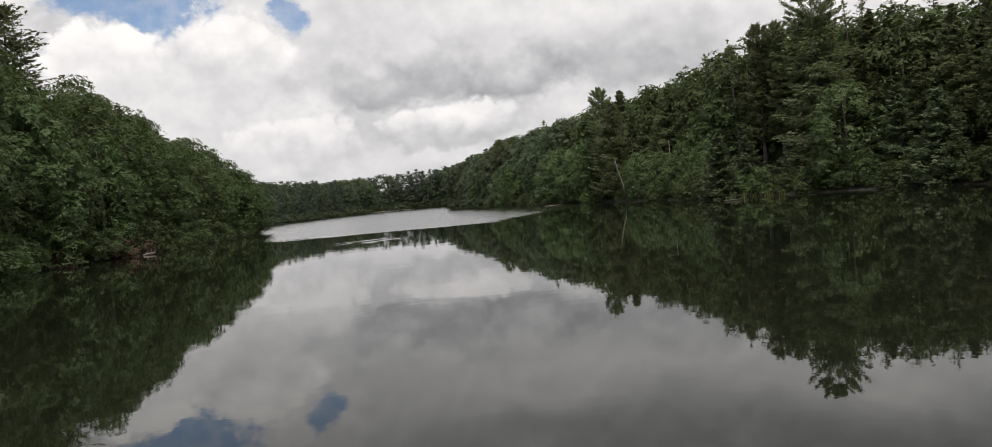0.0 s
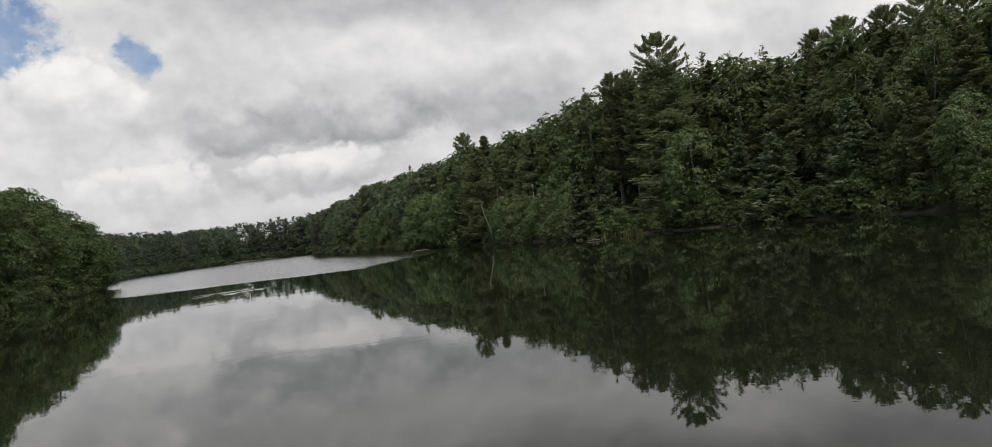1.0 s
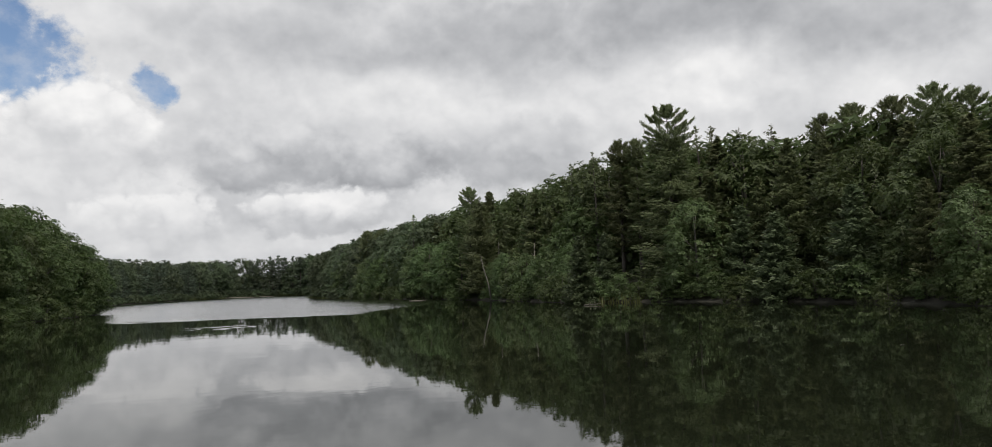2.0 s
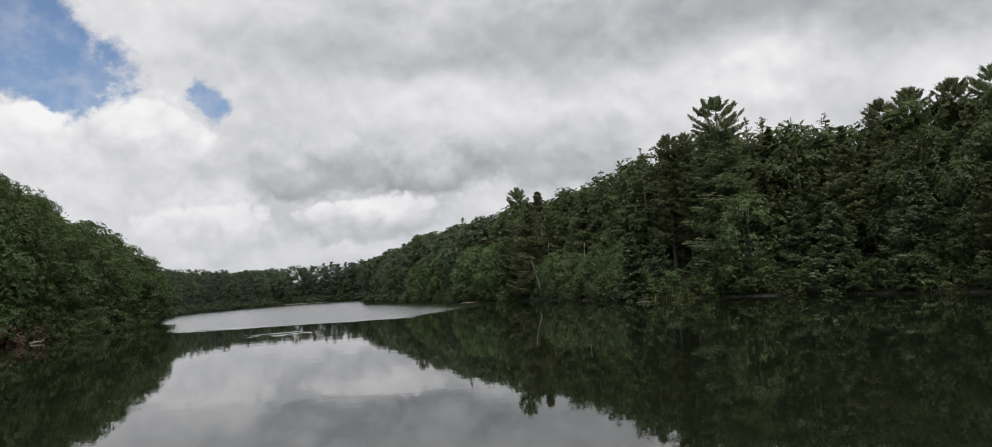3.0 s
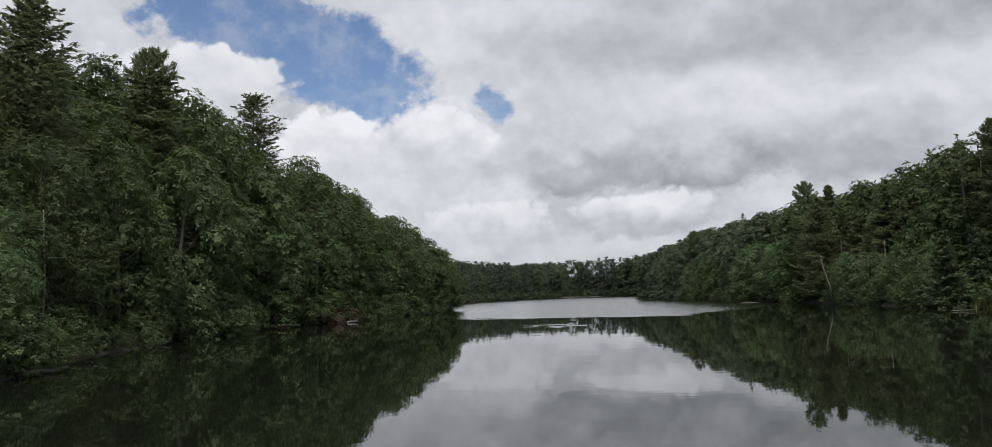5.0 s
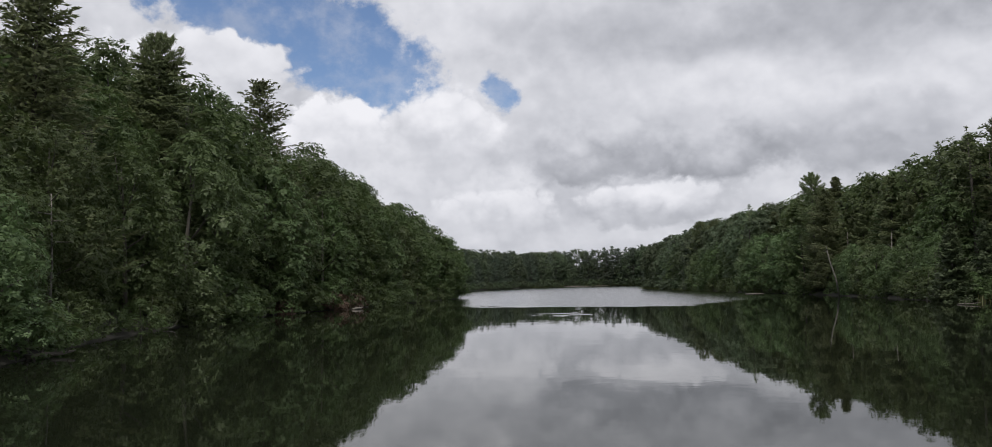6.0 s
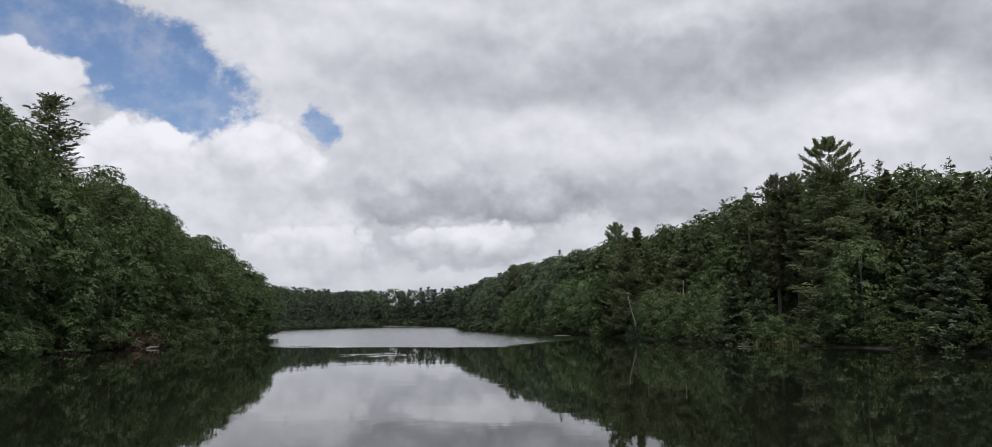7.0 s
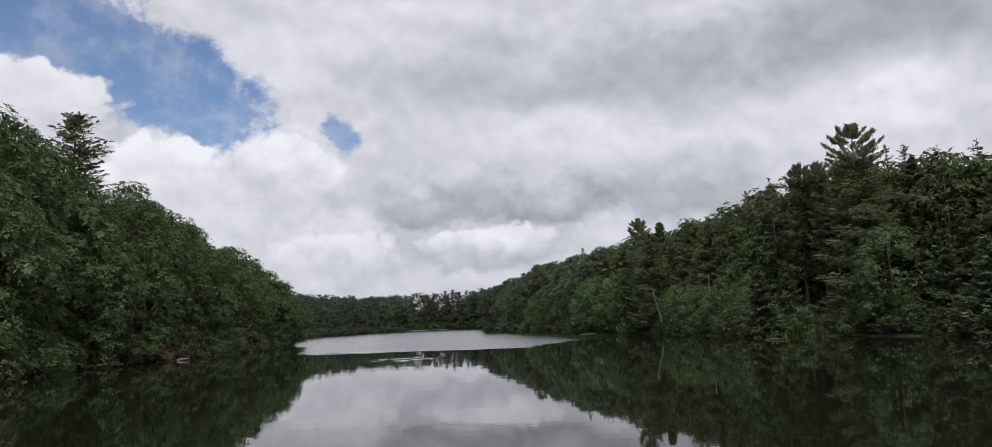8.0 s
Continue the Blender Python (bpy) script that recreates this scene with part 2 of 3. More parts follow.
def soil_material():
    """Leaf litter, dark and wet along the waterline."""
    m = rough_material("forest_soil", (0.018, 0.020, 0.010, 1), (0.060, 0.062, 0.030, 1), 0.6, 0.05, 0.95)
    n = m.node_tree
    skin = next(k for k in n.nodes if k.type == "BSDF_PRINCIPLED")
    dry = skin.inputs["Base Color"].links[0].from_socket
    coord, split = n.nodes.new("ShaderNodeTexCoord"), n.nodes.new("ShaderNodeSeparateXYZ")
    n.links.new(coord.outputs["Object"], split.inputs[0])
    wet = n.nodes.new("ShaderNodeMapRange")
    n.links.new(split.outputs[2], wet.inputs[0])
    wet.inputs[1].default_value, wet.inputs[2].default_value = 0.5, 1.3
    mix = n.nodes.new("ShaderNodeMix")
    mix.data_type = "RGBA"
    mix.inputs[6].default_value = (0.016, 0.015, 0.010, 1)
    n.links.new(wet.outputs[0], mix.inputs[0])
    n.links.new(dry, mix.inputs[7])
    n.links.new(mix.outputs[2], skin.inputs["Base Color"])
    return m


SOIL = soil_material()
ROCK = rough_material("shore_rock", (0.05, 0.045, 0.04, 1), (0.17, 0.155, 0.14, 1), 2.0, 0.03, 0.85)
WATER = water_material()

# ---- lake shore, ground and water ----
# the shoreline, clockwise: west bank, its point, the cove, the head of the lake, a spit, the east bank, the near bank
SHORE = np.array([
    (-10, 2.2), (-15, 8), (-17.2, 14), (-19.2, 20), (-23.2, 28), (-27.4, 42), (-29.2, 52.5), (-28.9, 62), (-28.5, 74), (-28.8, 88),
    (-28.8, 110), (-38.5, 128), (-53, 206), (-56, 260), (-52, 320), (-40, 396), (-15, 408), (8, 390), (14, 330), (12, 260),
    (-4, 238), (2.5, 204), (7.5, 178), (15, 136), (22.5, 113), (24.5, 96), (26, 80), (31, 71.5), (37, 60), (39, 47), (38, 33), (34, 17), (22, 4), (8, 2.0)], float)


def shore_distance(px, py):
    """Metres from the shoreline, negative out on the lake."""
    px, py = np.asarray(px, float), np.asarray(py, float)
    best, inside = np.full(px.shape, 1e9), np.zeros(px.shape, bool)
    for (ax, ay), (bx, by) in zip(SHORE, np.roll(SHORE, -1, 0)):
        ex, ey = bx - ax, by - ay
        t = np.clip(((px - ax) * ex + (py - ay) * ey) / (ex * ex + ey * ey), 0, 1)
        best = np.minimum(best, np.hypot(px - ax - t * ex, py - ay - t * ey))
        if ay != by:
            inside ^= ((ay > py) != (by > py)) & (px < ex * (py - ay) / ey + ax)
    return np.where(inside, -best, best)


def ground_height(px, py):
    s = shore_distance(px, py)
    wave = 0.5 * np.sin(np.asarray(px) * 0.21 + 1.3) * np.sin(np.asarray(py) * 0.17) + 0.25 * np.sin(np.asarray(px) * 0.63 + np.asarray(py) * 0.48)
    land = 0.32 * (1 - np.exp(-s / 0.7)) + 0.21 * np.minimum(s, 45) + 0.02 * np.clip(s - 45, 0, 400) + 0.12 * wave * np.clip(s / 6, 0, 1)
    return np.where(s > 0, land, np.maximum(0.35 * s, -2.5))


def grid_axis(low, high, step, reach):
    core = np.arange(low, high + step / 2, step)
    out = [step * 1.6]
    while sum(out) < reach:
        out.append(out[-1] * 1.35)
    out = np.cumsum(out)
    return np.concatenate([low - out[::-1], core, high + out])


def mesh_from(name, verts, faces, mat, smooth=False):
    me = bpy.data.meshes.new(name)
    me.from_pydata(verts, [], faces)
    me.materials.append(mat)
    if smooth:
        me.polygons.foreach_set("use_smooth", np.ones(len(me.polygons), bool))
    me.update()
    return me


def build_ground():
    gx, gy = grid_axis(-75, 70, 1.6, 3600), grid_axis(-12, 180, 1.6, 3600)
    gy = np.concatenate([gy[gy <= 180.5], np.arange(183.5, 450, 3.2), gy[gy > 450]])
    xx, yy = np.meshgrid(gx, gy)
    zz = ground_height(xx, yy)
    verts = np.stack([xx, yy, zz], -1).reshape(-1, 3)
    w, h = len(gx), len(gy)
    i = (np.arange(h - 1)[:, None] * w + np.arange(w - 1)[None, :]).ravel()
    faces = np.stack([i, i + 1, i + 1 + w, i + w], 1)
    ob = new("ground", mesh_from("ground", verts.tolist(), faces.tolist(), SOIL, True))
    tagged(ob, "dark mossy leaf-littered forest soil rising from the shore", "ground", kind="structure")


def build_water():
    verts = [(-75, -4, 0), (60, -4, 0), (60, 430, 0), (-75, 430, 0)]
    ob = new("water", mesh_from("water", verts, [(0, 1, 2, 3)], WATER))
    tagged(ob, "dark calm lake water mirroring clouds and trees, ruffled far out", "lake", kind="structure")


build_ground()
build_water()


# ---- trees ----
def tube(points, radii, sides=6):
    """A tapered, bent stem: rings of vertices along points."""
    verts, faces = [], []
    pts = [Vector(p) for p in points]
    for k, p in enumerate(pts):
        d = (pts[min(k + 1, len(pts) - 1)] - pts[max(k - 1, 0)]).normalized()
        u = d.orthogonal().normalized()
        v = d.cross(u)
        for s in range(sides):
            a = 2 * math.pi * s / sides
            verts.append(p + (u * math.cos(a) + v * math.sin(a)) * radii[k])
    for k in range(len(pts) - 1):
        for s in range(sides):
            q, r = k * sides + s, k * sides + (s + 1) % sides
            faces.append((q, r, r + sides, q + sides))
    faces.append(tuple(range(sides - 1, -1, -1)))
    faces.append(tuple(range(len(verts) - sides, len(verts))))
    return verts, faces


def join(pieces):
    verts, faces = [], []
    for v, f in pieces:
        base = len(verts)
        verts += v
        faces += [tuple(i + base for i in face) for face in f]
    return verts, faces


def unit(v):
    return v / np.maximum(np.linalg.norm(v, axis=1, keepdims=True), 1e-6)


def leaf_mesh(name, centres, ways, normals, length, width, mat):
    """Many small leaf sprays, each a pointed blade of its own."""
    n = len(centres)
    ways = unit(ways)
    side = unit(np.cross(normals, ways))
    up = unit(np.cross(ways, side))
    le, wi = length[:, None], width[:, None]
    verts = np.empty((n, 3, 3))
    verts[:, 0] = centres - ways * le * 0.45 + side * wi * 0.55
    verts[:, 1] = centres - ways * le * 0.45 - side * wi * 0.55 + up * le * 0.05
    verts[:, 2] = centres + ways * le * 0.6 - up * le * 0.06
    me = bpy.data.meshes.new(name)
    me.vertices.add(3 * n)
    me.vertices.foreach_set("co", verts.ravel())
    me.loops.add(3 * n)
    me.loops.foreach_set("vertex_index", np.arange(3 * n, dtype=np.int32))
    me.polygons.add(n)
    me.polygons.foreach_set("loop_start", np.arange(0, 3 * n, 3, dtype=np.int32))
    me.materials.append(mat)
    me.update(calc_edges=True)
    me.validate()
    return me


def part(name, mesh, parent, label=""):
    ob = new(name, mesh)
    ob.parent = parent
    if label:
        tagged(ob, label)
    return ob


def broadleaf(rng, height, radius, base, lobes, leaves, size, mat, limbs=4, bushy=False, lobe=0.33):
    """A rounded tree: trunk, limbs that reach into the crown, leafy lobes over its outside, each lobe many small sprays."""
    top = new("broadleaf_tree" if not bushy else "shrub")
    lean = rng.normal(0, 0.03, 2) * height
    spine = [(lean[0] * t * t, lean[1] * t * t, height * 0.86 * t - (0.3 if t == 0 else 0)) for t in (0, 0.15, 0.4, 0.7, 1)]
    thick = 0.013 * height + 0.03
    part("trunk", mesh_from("trunk", *tube(spine, [thick * k for k in (1.25, 1, 0.8, 0.5, 0.15)], 7), BARK, True), top)
    # lobe centres over the crown
    t = ((np.arange(lobes) + rng.uniform(0, 1, lobes)) / lobes) ** 0.92
    ang = 2.39996 * np.arange(lobes) + rng.uniform(-0.5, 0.5, lobes)
    swell = np.sin(math.pi * np.clip(t * 0.86 + 0.13, 0, 1)) ** 0.62
    wide = 1 + 0.15 * np.sin(3 * ang + rng.uniform(0, 6)) + 0.10 * np.sin(15 * t + 2 * ang)
    rad = radius * swell * wide * rng.uniform(0.62, 0.98, lobes)
    size_of = radius * lobe * rng.uniform(0.6, 1.25, lobes) * (0.7 + 0.4 * swell)
    cz = height * (base + (1 - base) * t) - 0.5 * size_of
    bend = (np.clip(cz, 0, None) / height) ** 2
    centre = np.stack([np.cos(ang) * rad + lean[0] * bend, np.sin(ang) * rad + lean[1] * bend, cz], 1)
    for k in range(limbs):
        c = centre[int(rng.integers(lobes // 4, lobes))]
        z0 = min(c[2] * rng.uniform(0.55, 0.8), height * 0.75)
        s = (z0 / (0.86 * height))
        a = (lean[0] * s * s, lean[1] * s * s, z0)
        mid = (a[0] + 0.5 * (c[0] - a[0]), a[1] + 0.5 * (c[1] - a[1]), a[2] + 0.4 * (c[2] - a[2]))
        limb = part("limb", mesh_from("limb", *tube([a, mid, tuple(c)], [thick * 0.45, thick * 0.3, thick * 0.08], 5), BARK, True), top)
        if not bushy:
            tip = (mid[0] + 0.35 * (c[0] - a[0]) - 0.2 * c[1], mid[1] + 0.35 * (c[1] - a[1]) + 0.2 * c[0], mid[2] + 0.1 * height)
            part("branch", mesh_from("branch", *tube([mid, tip], [thick * 0.2, 0.01], 4), BARK, True), limb)
    # sprays on the upper and outer side of every lobe, hanging a little at its rim
    up = np.array([0, 0, 1.0])
    sprays = max(leaves // 9, 20)
    share = size_of ** 2 / (size_of ** 2).sum()
    which = rng.choice(lobes, sprays, p=share)
    out = centre[which] * np.array([1, 1, 0])
    out = out / (np.linalg.norm(out, axis=1, keepdims=True) + 0.3)
    d = unit(unit(rng.normal(0, 1, (sprays, 3))) + 0.50 * up + 0.62 * out)
    spot = centre[which] + d * (size_of[which] * rng.uniform(0.86, 1.08, sprays))[:, None] * np.array([1.12, 1.12, 0.70])
    spot[:, 2] -= 0.22 * size_of[which] * np.clip(1 - d[:, 2], 0, 1) ** 2
    face = unit(d * 0.95 + 0.4 * up + rng.normal(0, 0.13, (sprays, 3)))
    of = rng.integers(0, sprays, leaves)
    flat = rng.normal(0, 1, (leaves, 3))
    flat = unit(flat - face[of] * (flat * face[of]).sum(1)[:, None])
    pos = spot[of] + flat * (size * 1.9 * rng.random(leaves) ** 0.6)[:, None] + face[of] * (rng.normal(0, 0.18, leaves) * size)[:, None]
    normal = unit(face[of] + rng.normal(0, 0.15, (leaves, 3)))
    way = flat * 0.8 + 0.5 * d[of] - 0.35 * up
    ln = size * rng.uniform(0.7, 1.35, leaves)
    # darker leafage inside the lobes
    deep = leaves // 14
    host = rng.choice(lobes, deep, p=share)
    di = unit(rng.normal(0, 1, (deep, 3)) + 0.4 * up)
    inner = centre[host] * np.array([0.92, 0.92, 1]) + di * (size_of[host] * rng.uniform(0.3, 0.72, deep))[:, None] * np.array([1.1, 1.1, 0.7])
    pos, way = np.concatenate([pos, inner]), np.concatenate([way, np.cross(di, rng.normal(0, 1, (deep, 3)))])
    normal = np.concatenate([normal, unit(di + 0.5 * up)])
    ln = np.concatenate([ln, 2.1 * size * rng.uniform(0.8, 1.3, deep)])
    pos[:, 2] = np.maximum(pos[:, 2], 0.05 * height * rng.random(len(pos)) if base < 0.08 else 0.0)
    part("crown", leaf_mesh("crown", pos, way, normal, ln, ln * rng.uniform(0.55, 0.85, len(pos)), mat), top)
    return top


def conifer(rng, height, radius, base, whorls, per, tufts, size, mat, rise=0.12, power=0.75, ragged=0.3, lift=0.5, curve=3.0, name="pine_tree", wood=1, dome=0.0):
    """A conifer: straight trunk, tiers of level boughs, needle sprays in flat plates along each bough.
    dome: the radius of a rounded open head of upswept boughs, as old white pines have. wood: every how many boughs the limb itself shows."""
    top = new(name)
    up = np.array([0, 0, 1.0])
    thick = 0.012 * height + 0.04
    bend = rng.normal(0, 0.012, 2) * height
    spine = [(bend[0] * t * t, bend[1] * t * t, height * (0.985 if not dome else 0.93) * t - (0.3 if t == 0 else 0)) for t in (0, 0.1, 0.35, 0.7, 1)]
    part("trunk", mesh_from("trunk", *tube(spine, [thick * k for k in (1.3, 1, 0.8, 0.45, 0.06)], 7), BARK, True), top)
    boughs, pos, way, nor, big, tufts_at = [], [], [], [], [], []
    total = whorls * per
    head = height - 1.25 * dome
    for b in range(total):
        t = min(max((b + rng.uniform(-2.5, 2.5)) / (total - 1), 0), 1)
        if rng.random() < ragged * 0.45:
            continue
        z = height * (base + (0.97 - base) * t)
        if dome and z > head:
            continue
        reach = radius * (1 - t) ** power + 0.07 * radius
        ang = 2.4 * b + rng.uniform(-0.5, 0.5)
        ln = reach * rng.uniform(1 - ragged, 1.08)
        tilt = rise * rng.uniform(0.3, 1.3) + lift * t ** curve + rng.normal(0, 0.05)
        s = z / height
        start = np.array([bend[0] * s * s, bend[1] * s * s, z])
        outw = np.array([math.cos(ang), math.sin(ang), 0.0])
        side = np.array([-outw[1], outw[0], 0.0])
        sag = -0.16 * ln * (1 - t)

        def along(u):
            u = np.asarray(u, float)
            return start + outw * (ln * u)[..., None] + up * (ln * u * tilt + sag * u * (1 - u) * 3)[..., None]
        if b % wood == 0:
            boughs.append(tube([tuple(along(u)) for u in (0, 0.5, 0.97)], [thick * 0.13 * (1 - 0.5 * t), thick * 0.08 * (1 - 0.5 * t), 0.005], 3))
        # side twigs leave the bough at a slant; sprays of needles sit along them
        twigs = max(int(4 + 7 * ln / radius), 3)
        k = max(int(tufts * (0.3 + ln / radius) / 1.3), 5)
        tw = rng.integers(0, twigs, k)
        u0 = 0.08 + 0.86 * (tw + 0.5) / twigs
        hand = np.where(tw % 2 == 0, 1.0, -1.0)
        reach_t = ln * 0.40 * np.clip(1.2 - u0, 0.2, 1) * rng.uniform(0.05, 1.0, k)
        p = along(np.minimum(u0 + reach_t / ln * 0.8, 1.02)) + side * (hand * reach_t)[:, None] + rng.normal(0, 0.16 * size, (k, 3))
        p[:, 2] += 0.10 * size - reach_t * 0.22
        pos.append(p)
        way.append(outw * rng.uniform(0.5, 1.0, k)[:, None] + side * (hand * rng.uniform(0.0, 1.0, k))[:, None] + up * rng.uniform(-0.35, 0.45, k)[:, None])
        nor.append(up * 0.72 + outw * 0.65 + rng.normal(0, 0.26, (k, 3)))
        # shaded sprays near the stem
        k = max(k // 9, 2)
        p = along(rng.uniform(0.1, 0.6, k)) + side * (rng.uniform(-0.22, 0.22, k) * ln)[:, None] - up * (rng.uniform(0.0, 0.3, k))[:, None]
        big.append((p, side + rng.normal(0, 0.6, (k, 3)), up * 0.5 + outw + rng.normal(0, 0.3, (k, 3))))
    if dome:
        mid = np.array([bend[0] * 0.9, bend[1] * 0.9, height - dome])
        for b in range(44):
            ang = 2.39996 * b + rng.uniform(-0.3, 0.3)
            tier = (b // 5) / 8
            c = 1.0 - 1.5 * tier ** 1.1 + rng.uniform(-0.05, 0.05)
            r = math.sqrt(max(1 - min(c * c, 1.0), 0.02)) * dome * rng.uniform(0.72, 1.12)
            outw = np.array([math.cos(ang), math.sin(ang), 0.0])
            side = np.array([-outw[1], outw[0], 0.0])
            tip = mid + outw * r + up * (c * dome * rng.uniform(0.9, 1.0))
            start = np.array([mid[0], mid[1], min(tip[2] - (0.25 + 0.75 * r / dome) * dome * rng.uniform(0.2, 0.5), height * 0.92)])
            bow = -0.14 * dome * (r / dome)

            def along(u):
                u = np.asarray(u, float)
                return start + (tip - start) * u[..., None] + up * (bow * 4 * u * (1 - u))[..., None]
            boughs.append(tube([tuple(along(u)) for u in (0, 0.5, 0.98)], [thick * 0.12, thick * 0.07, 0.008], 3))
            k = int(26 * (dome * 0.26 / size) ** 1.6) + 10
            u = 1 - 0.58 * rng.random(k) ** 1.3
            p = along(u) + side * (rng.normal(0, 0.10, k) * dome * (1.2 - u))[:, None] + rng.normal(0, 0.25 * size, (k, 3))
            tufts_at.append((p, outw * 0.5 + up * 0.8 + rng.normal(0, 0.5, (k, 3)), outw + up * 0.4 + rng.normal(0, 0.5, (k, 3))))
    tagged(part("branchwork", mesh_from("branchwork", *join(boughs), BARK, True), top), kind="stuff")
    fine, deep = sum(len(p) for p in pos), sum(len(p[0]) for p in big)
    extra = big + tufts_at
    pos, way, nor = np.concatenate(pos + [p[0] for p in extra]), np.concatenate(way + [p[1] for p in extra]), np.concatenate(nor + [p[2] for p in extra])
    pos[:, 2] = np.minimum(pos[:, 2], height * rng.uniform(0.97, 1.0, len(pos)))
    kind = (np.arange(len(pos)) >= fine).astype(int) + (np.arange(len(pos)) >= fine + deep)
    ln = size * rng.uniform(0.7, 1.4, len(pos)) * np.array([1.0, 2.0, 1.5])[kind]
    broad = rng.uniform(0.28, 0.46, len(pos)) * np.array([1.0, 1.0, 0.42])[kind]
    part("crown", leaf_mesh("crown", pos, way, nor, ln, ln * broad, mat), top)
    return top


class Stock:
    """Tree models made when first wanted; later ones are copies that share their meshes."""

    def __init__(self):
        self.made = {}

    def plant(self, key, make, x, y, tall, model_tall, spread, turn, label, category, group, sink=0.0):
        z = float(ground_height(np.array([x]), np.array([y]))[0])
        z = max(z, -0.05) - sink
        s = tall / model_tall
        m = Matrix.LocRotScale((x, y, z), Euler((0, 0, turn)), (s * spread, s * spread, s))
        if key not in self.made:
            ob = self.made[key] = make()
            ob.matrix_basis = m
        else:
            first = self.made[key]
            ob = copy_thing(first, m @ Matrix.Diagonal((1 / first.scale[0], 1 / first.scale[1], 1 / first.scale[2], 1)))
        return tagged(ob, label, category, group)


stock = Stock()
rng = np.random.default_rng(7)

# canopy height above the lake along the banks: x, y, metres
CANOPY = np.array([
    (-23, 3, 8.9), (-26, 11, 10.3), (-28, 16, 12.5), (-32, 24, 14.2), (-34, 32, 16.4), (-37, 40, 19), (-39, 52, 20.4), (-38, 62, 19.8), (-38, 74, 18),
    (-38, 81, 17.3), (-38, 88, 16.9), (-38, 97, 15), (-31, 110, 11), (-36, 111, 13.5), (-41, 118, 13), (-48, 129, 14), (-55, 165, 14.5), (-62, 205, 14), (-64, 232, 12.5),
    (-65, 260, 14.6), (-63, 291, 14.9), (-61, 321, 15.7), (-55, 361, 16.7), (-48, 402, 19.1), (-31, 411, 20.5), (-14, 417, 21.8), (2, 407, 22.9), (16, 395, 25.4),
    (20, 363, 25.8), (23, 330, 26.1), (22, 294, 23.9), (21, 257, 21.6), (13, 246, 18), (5, 236, 14.9), (9, 221, 15.1), (12, 206, 15.8), (14, 193, 16.3),
    (17, 180, 16.5), (21, 159, 16.8), (24, 138, 17.3), (28, 127, 18.1), (32, 115, 17.7), (33, 106, 17.8), (34, 97, 18.1), (35, 90, 18.3), (35, 83, 18.2),
    (39, 76, 18.3), (46, 63, 17), (47, 55, 16.8), (48, 47, 15.8), (48, 39, 13.9), (47, 32, 12.8), (45, 22, 11.5)], float)


def canopy(x, y):
    w = 1 / ((CANOPY[:, 0] - x) ** 2 + (CANOPY[:, 1] - y) ** 2 + 4) ** 1.5
    return float((w * CANOPY[:, 2]).sum() / w.sum())


def along_shore(first, last, step, inland, jitter):
    """Places on a line that keeps a distance inland of the shore, from one corner of SHORE to another."""
    pts = SHORE[first:last + 1]
    legs = np.roll(SHORE, -1, 0) - SHORE
    legs = np.stack([-legs[:, 1], legs[:, 0]], 1) / np.linalg.norm(legs, axis=1)[:, None]
    corner = (legs + np.roll(legs, 1, 0))
    corner = (corner / np.linalg.norm(corner, axis=1)[:, None])[first:last + 1]
    seg = np.linalg.norm(np.diff(pts, axis=0), axis=1)
    total = np.concatenate([[0], np.cumsum(seg)])
    s = rng.uniform(0, step)
    while s < total[-1]:
        k = min(int(np.searchsorted(total, s, side="right")) - 1, len(seg) - 1)
        u = (s - total[k]) / seg[k]
        p = pts[k] + (pts[k + 1] - pts[k]) * u
        out = corner[k] * (1 - u) + corner[k + 1] * u
        q = p + out / np.linalg.norm(out) * (inland + rng.uniform(-jitter, jitter))
        yield float(q[0]), float(q[1]), s / total[-1]
        s += step * rng.uniform(0.75, 1.25)


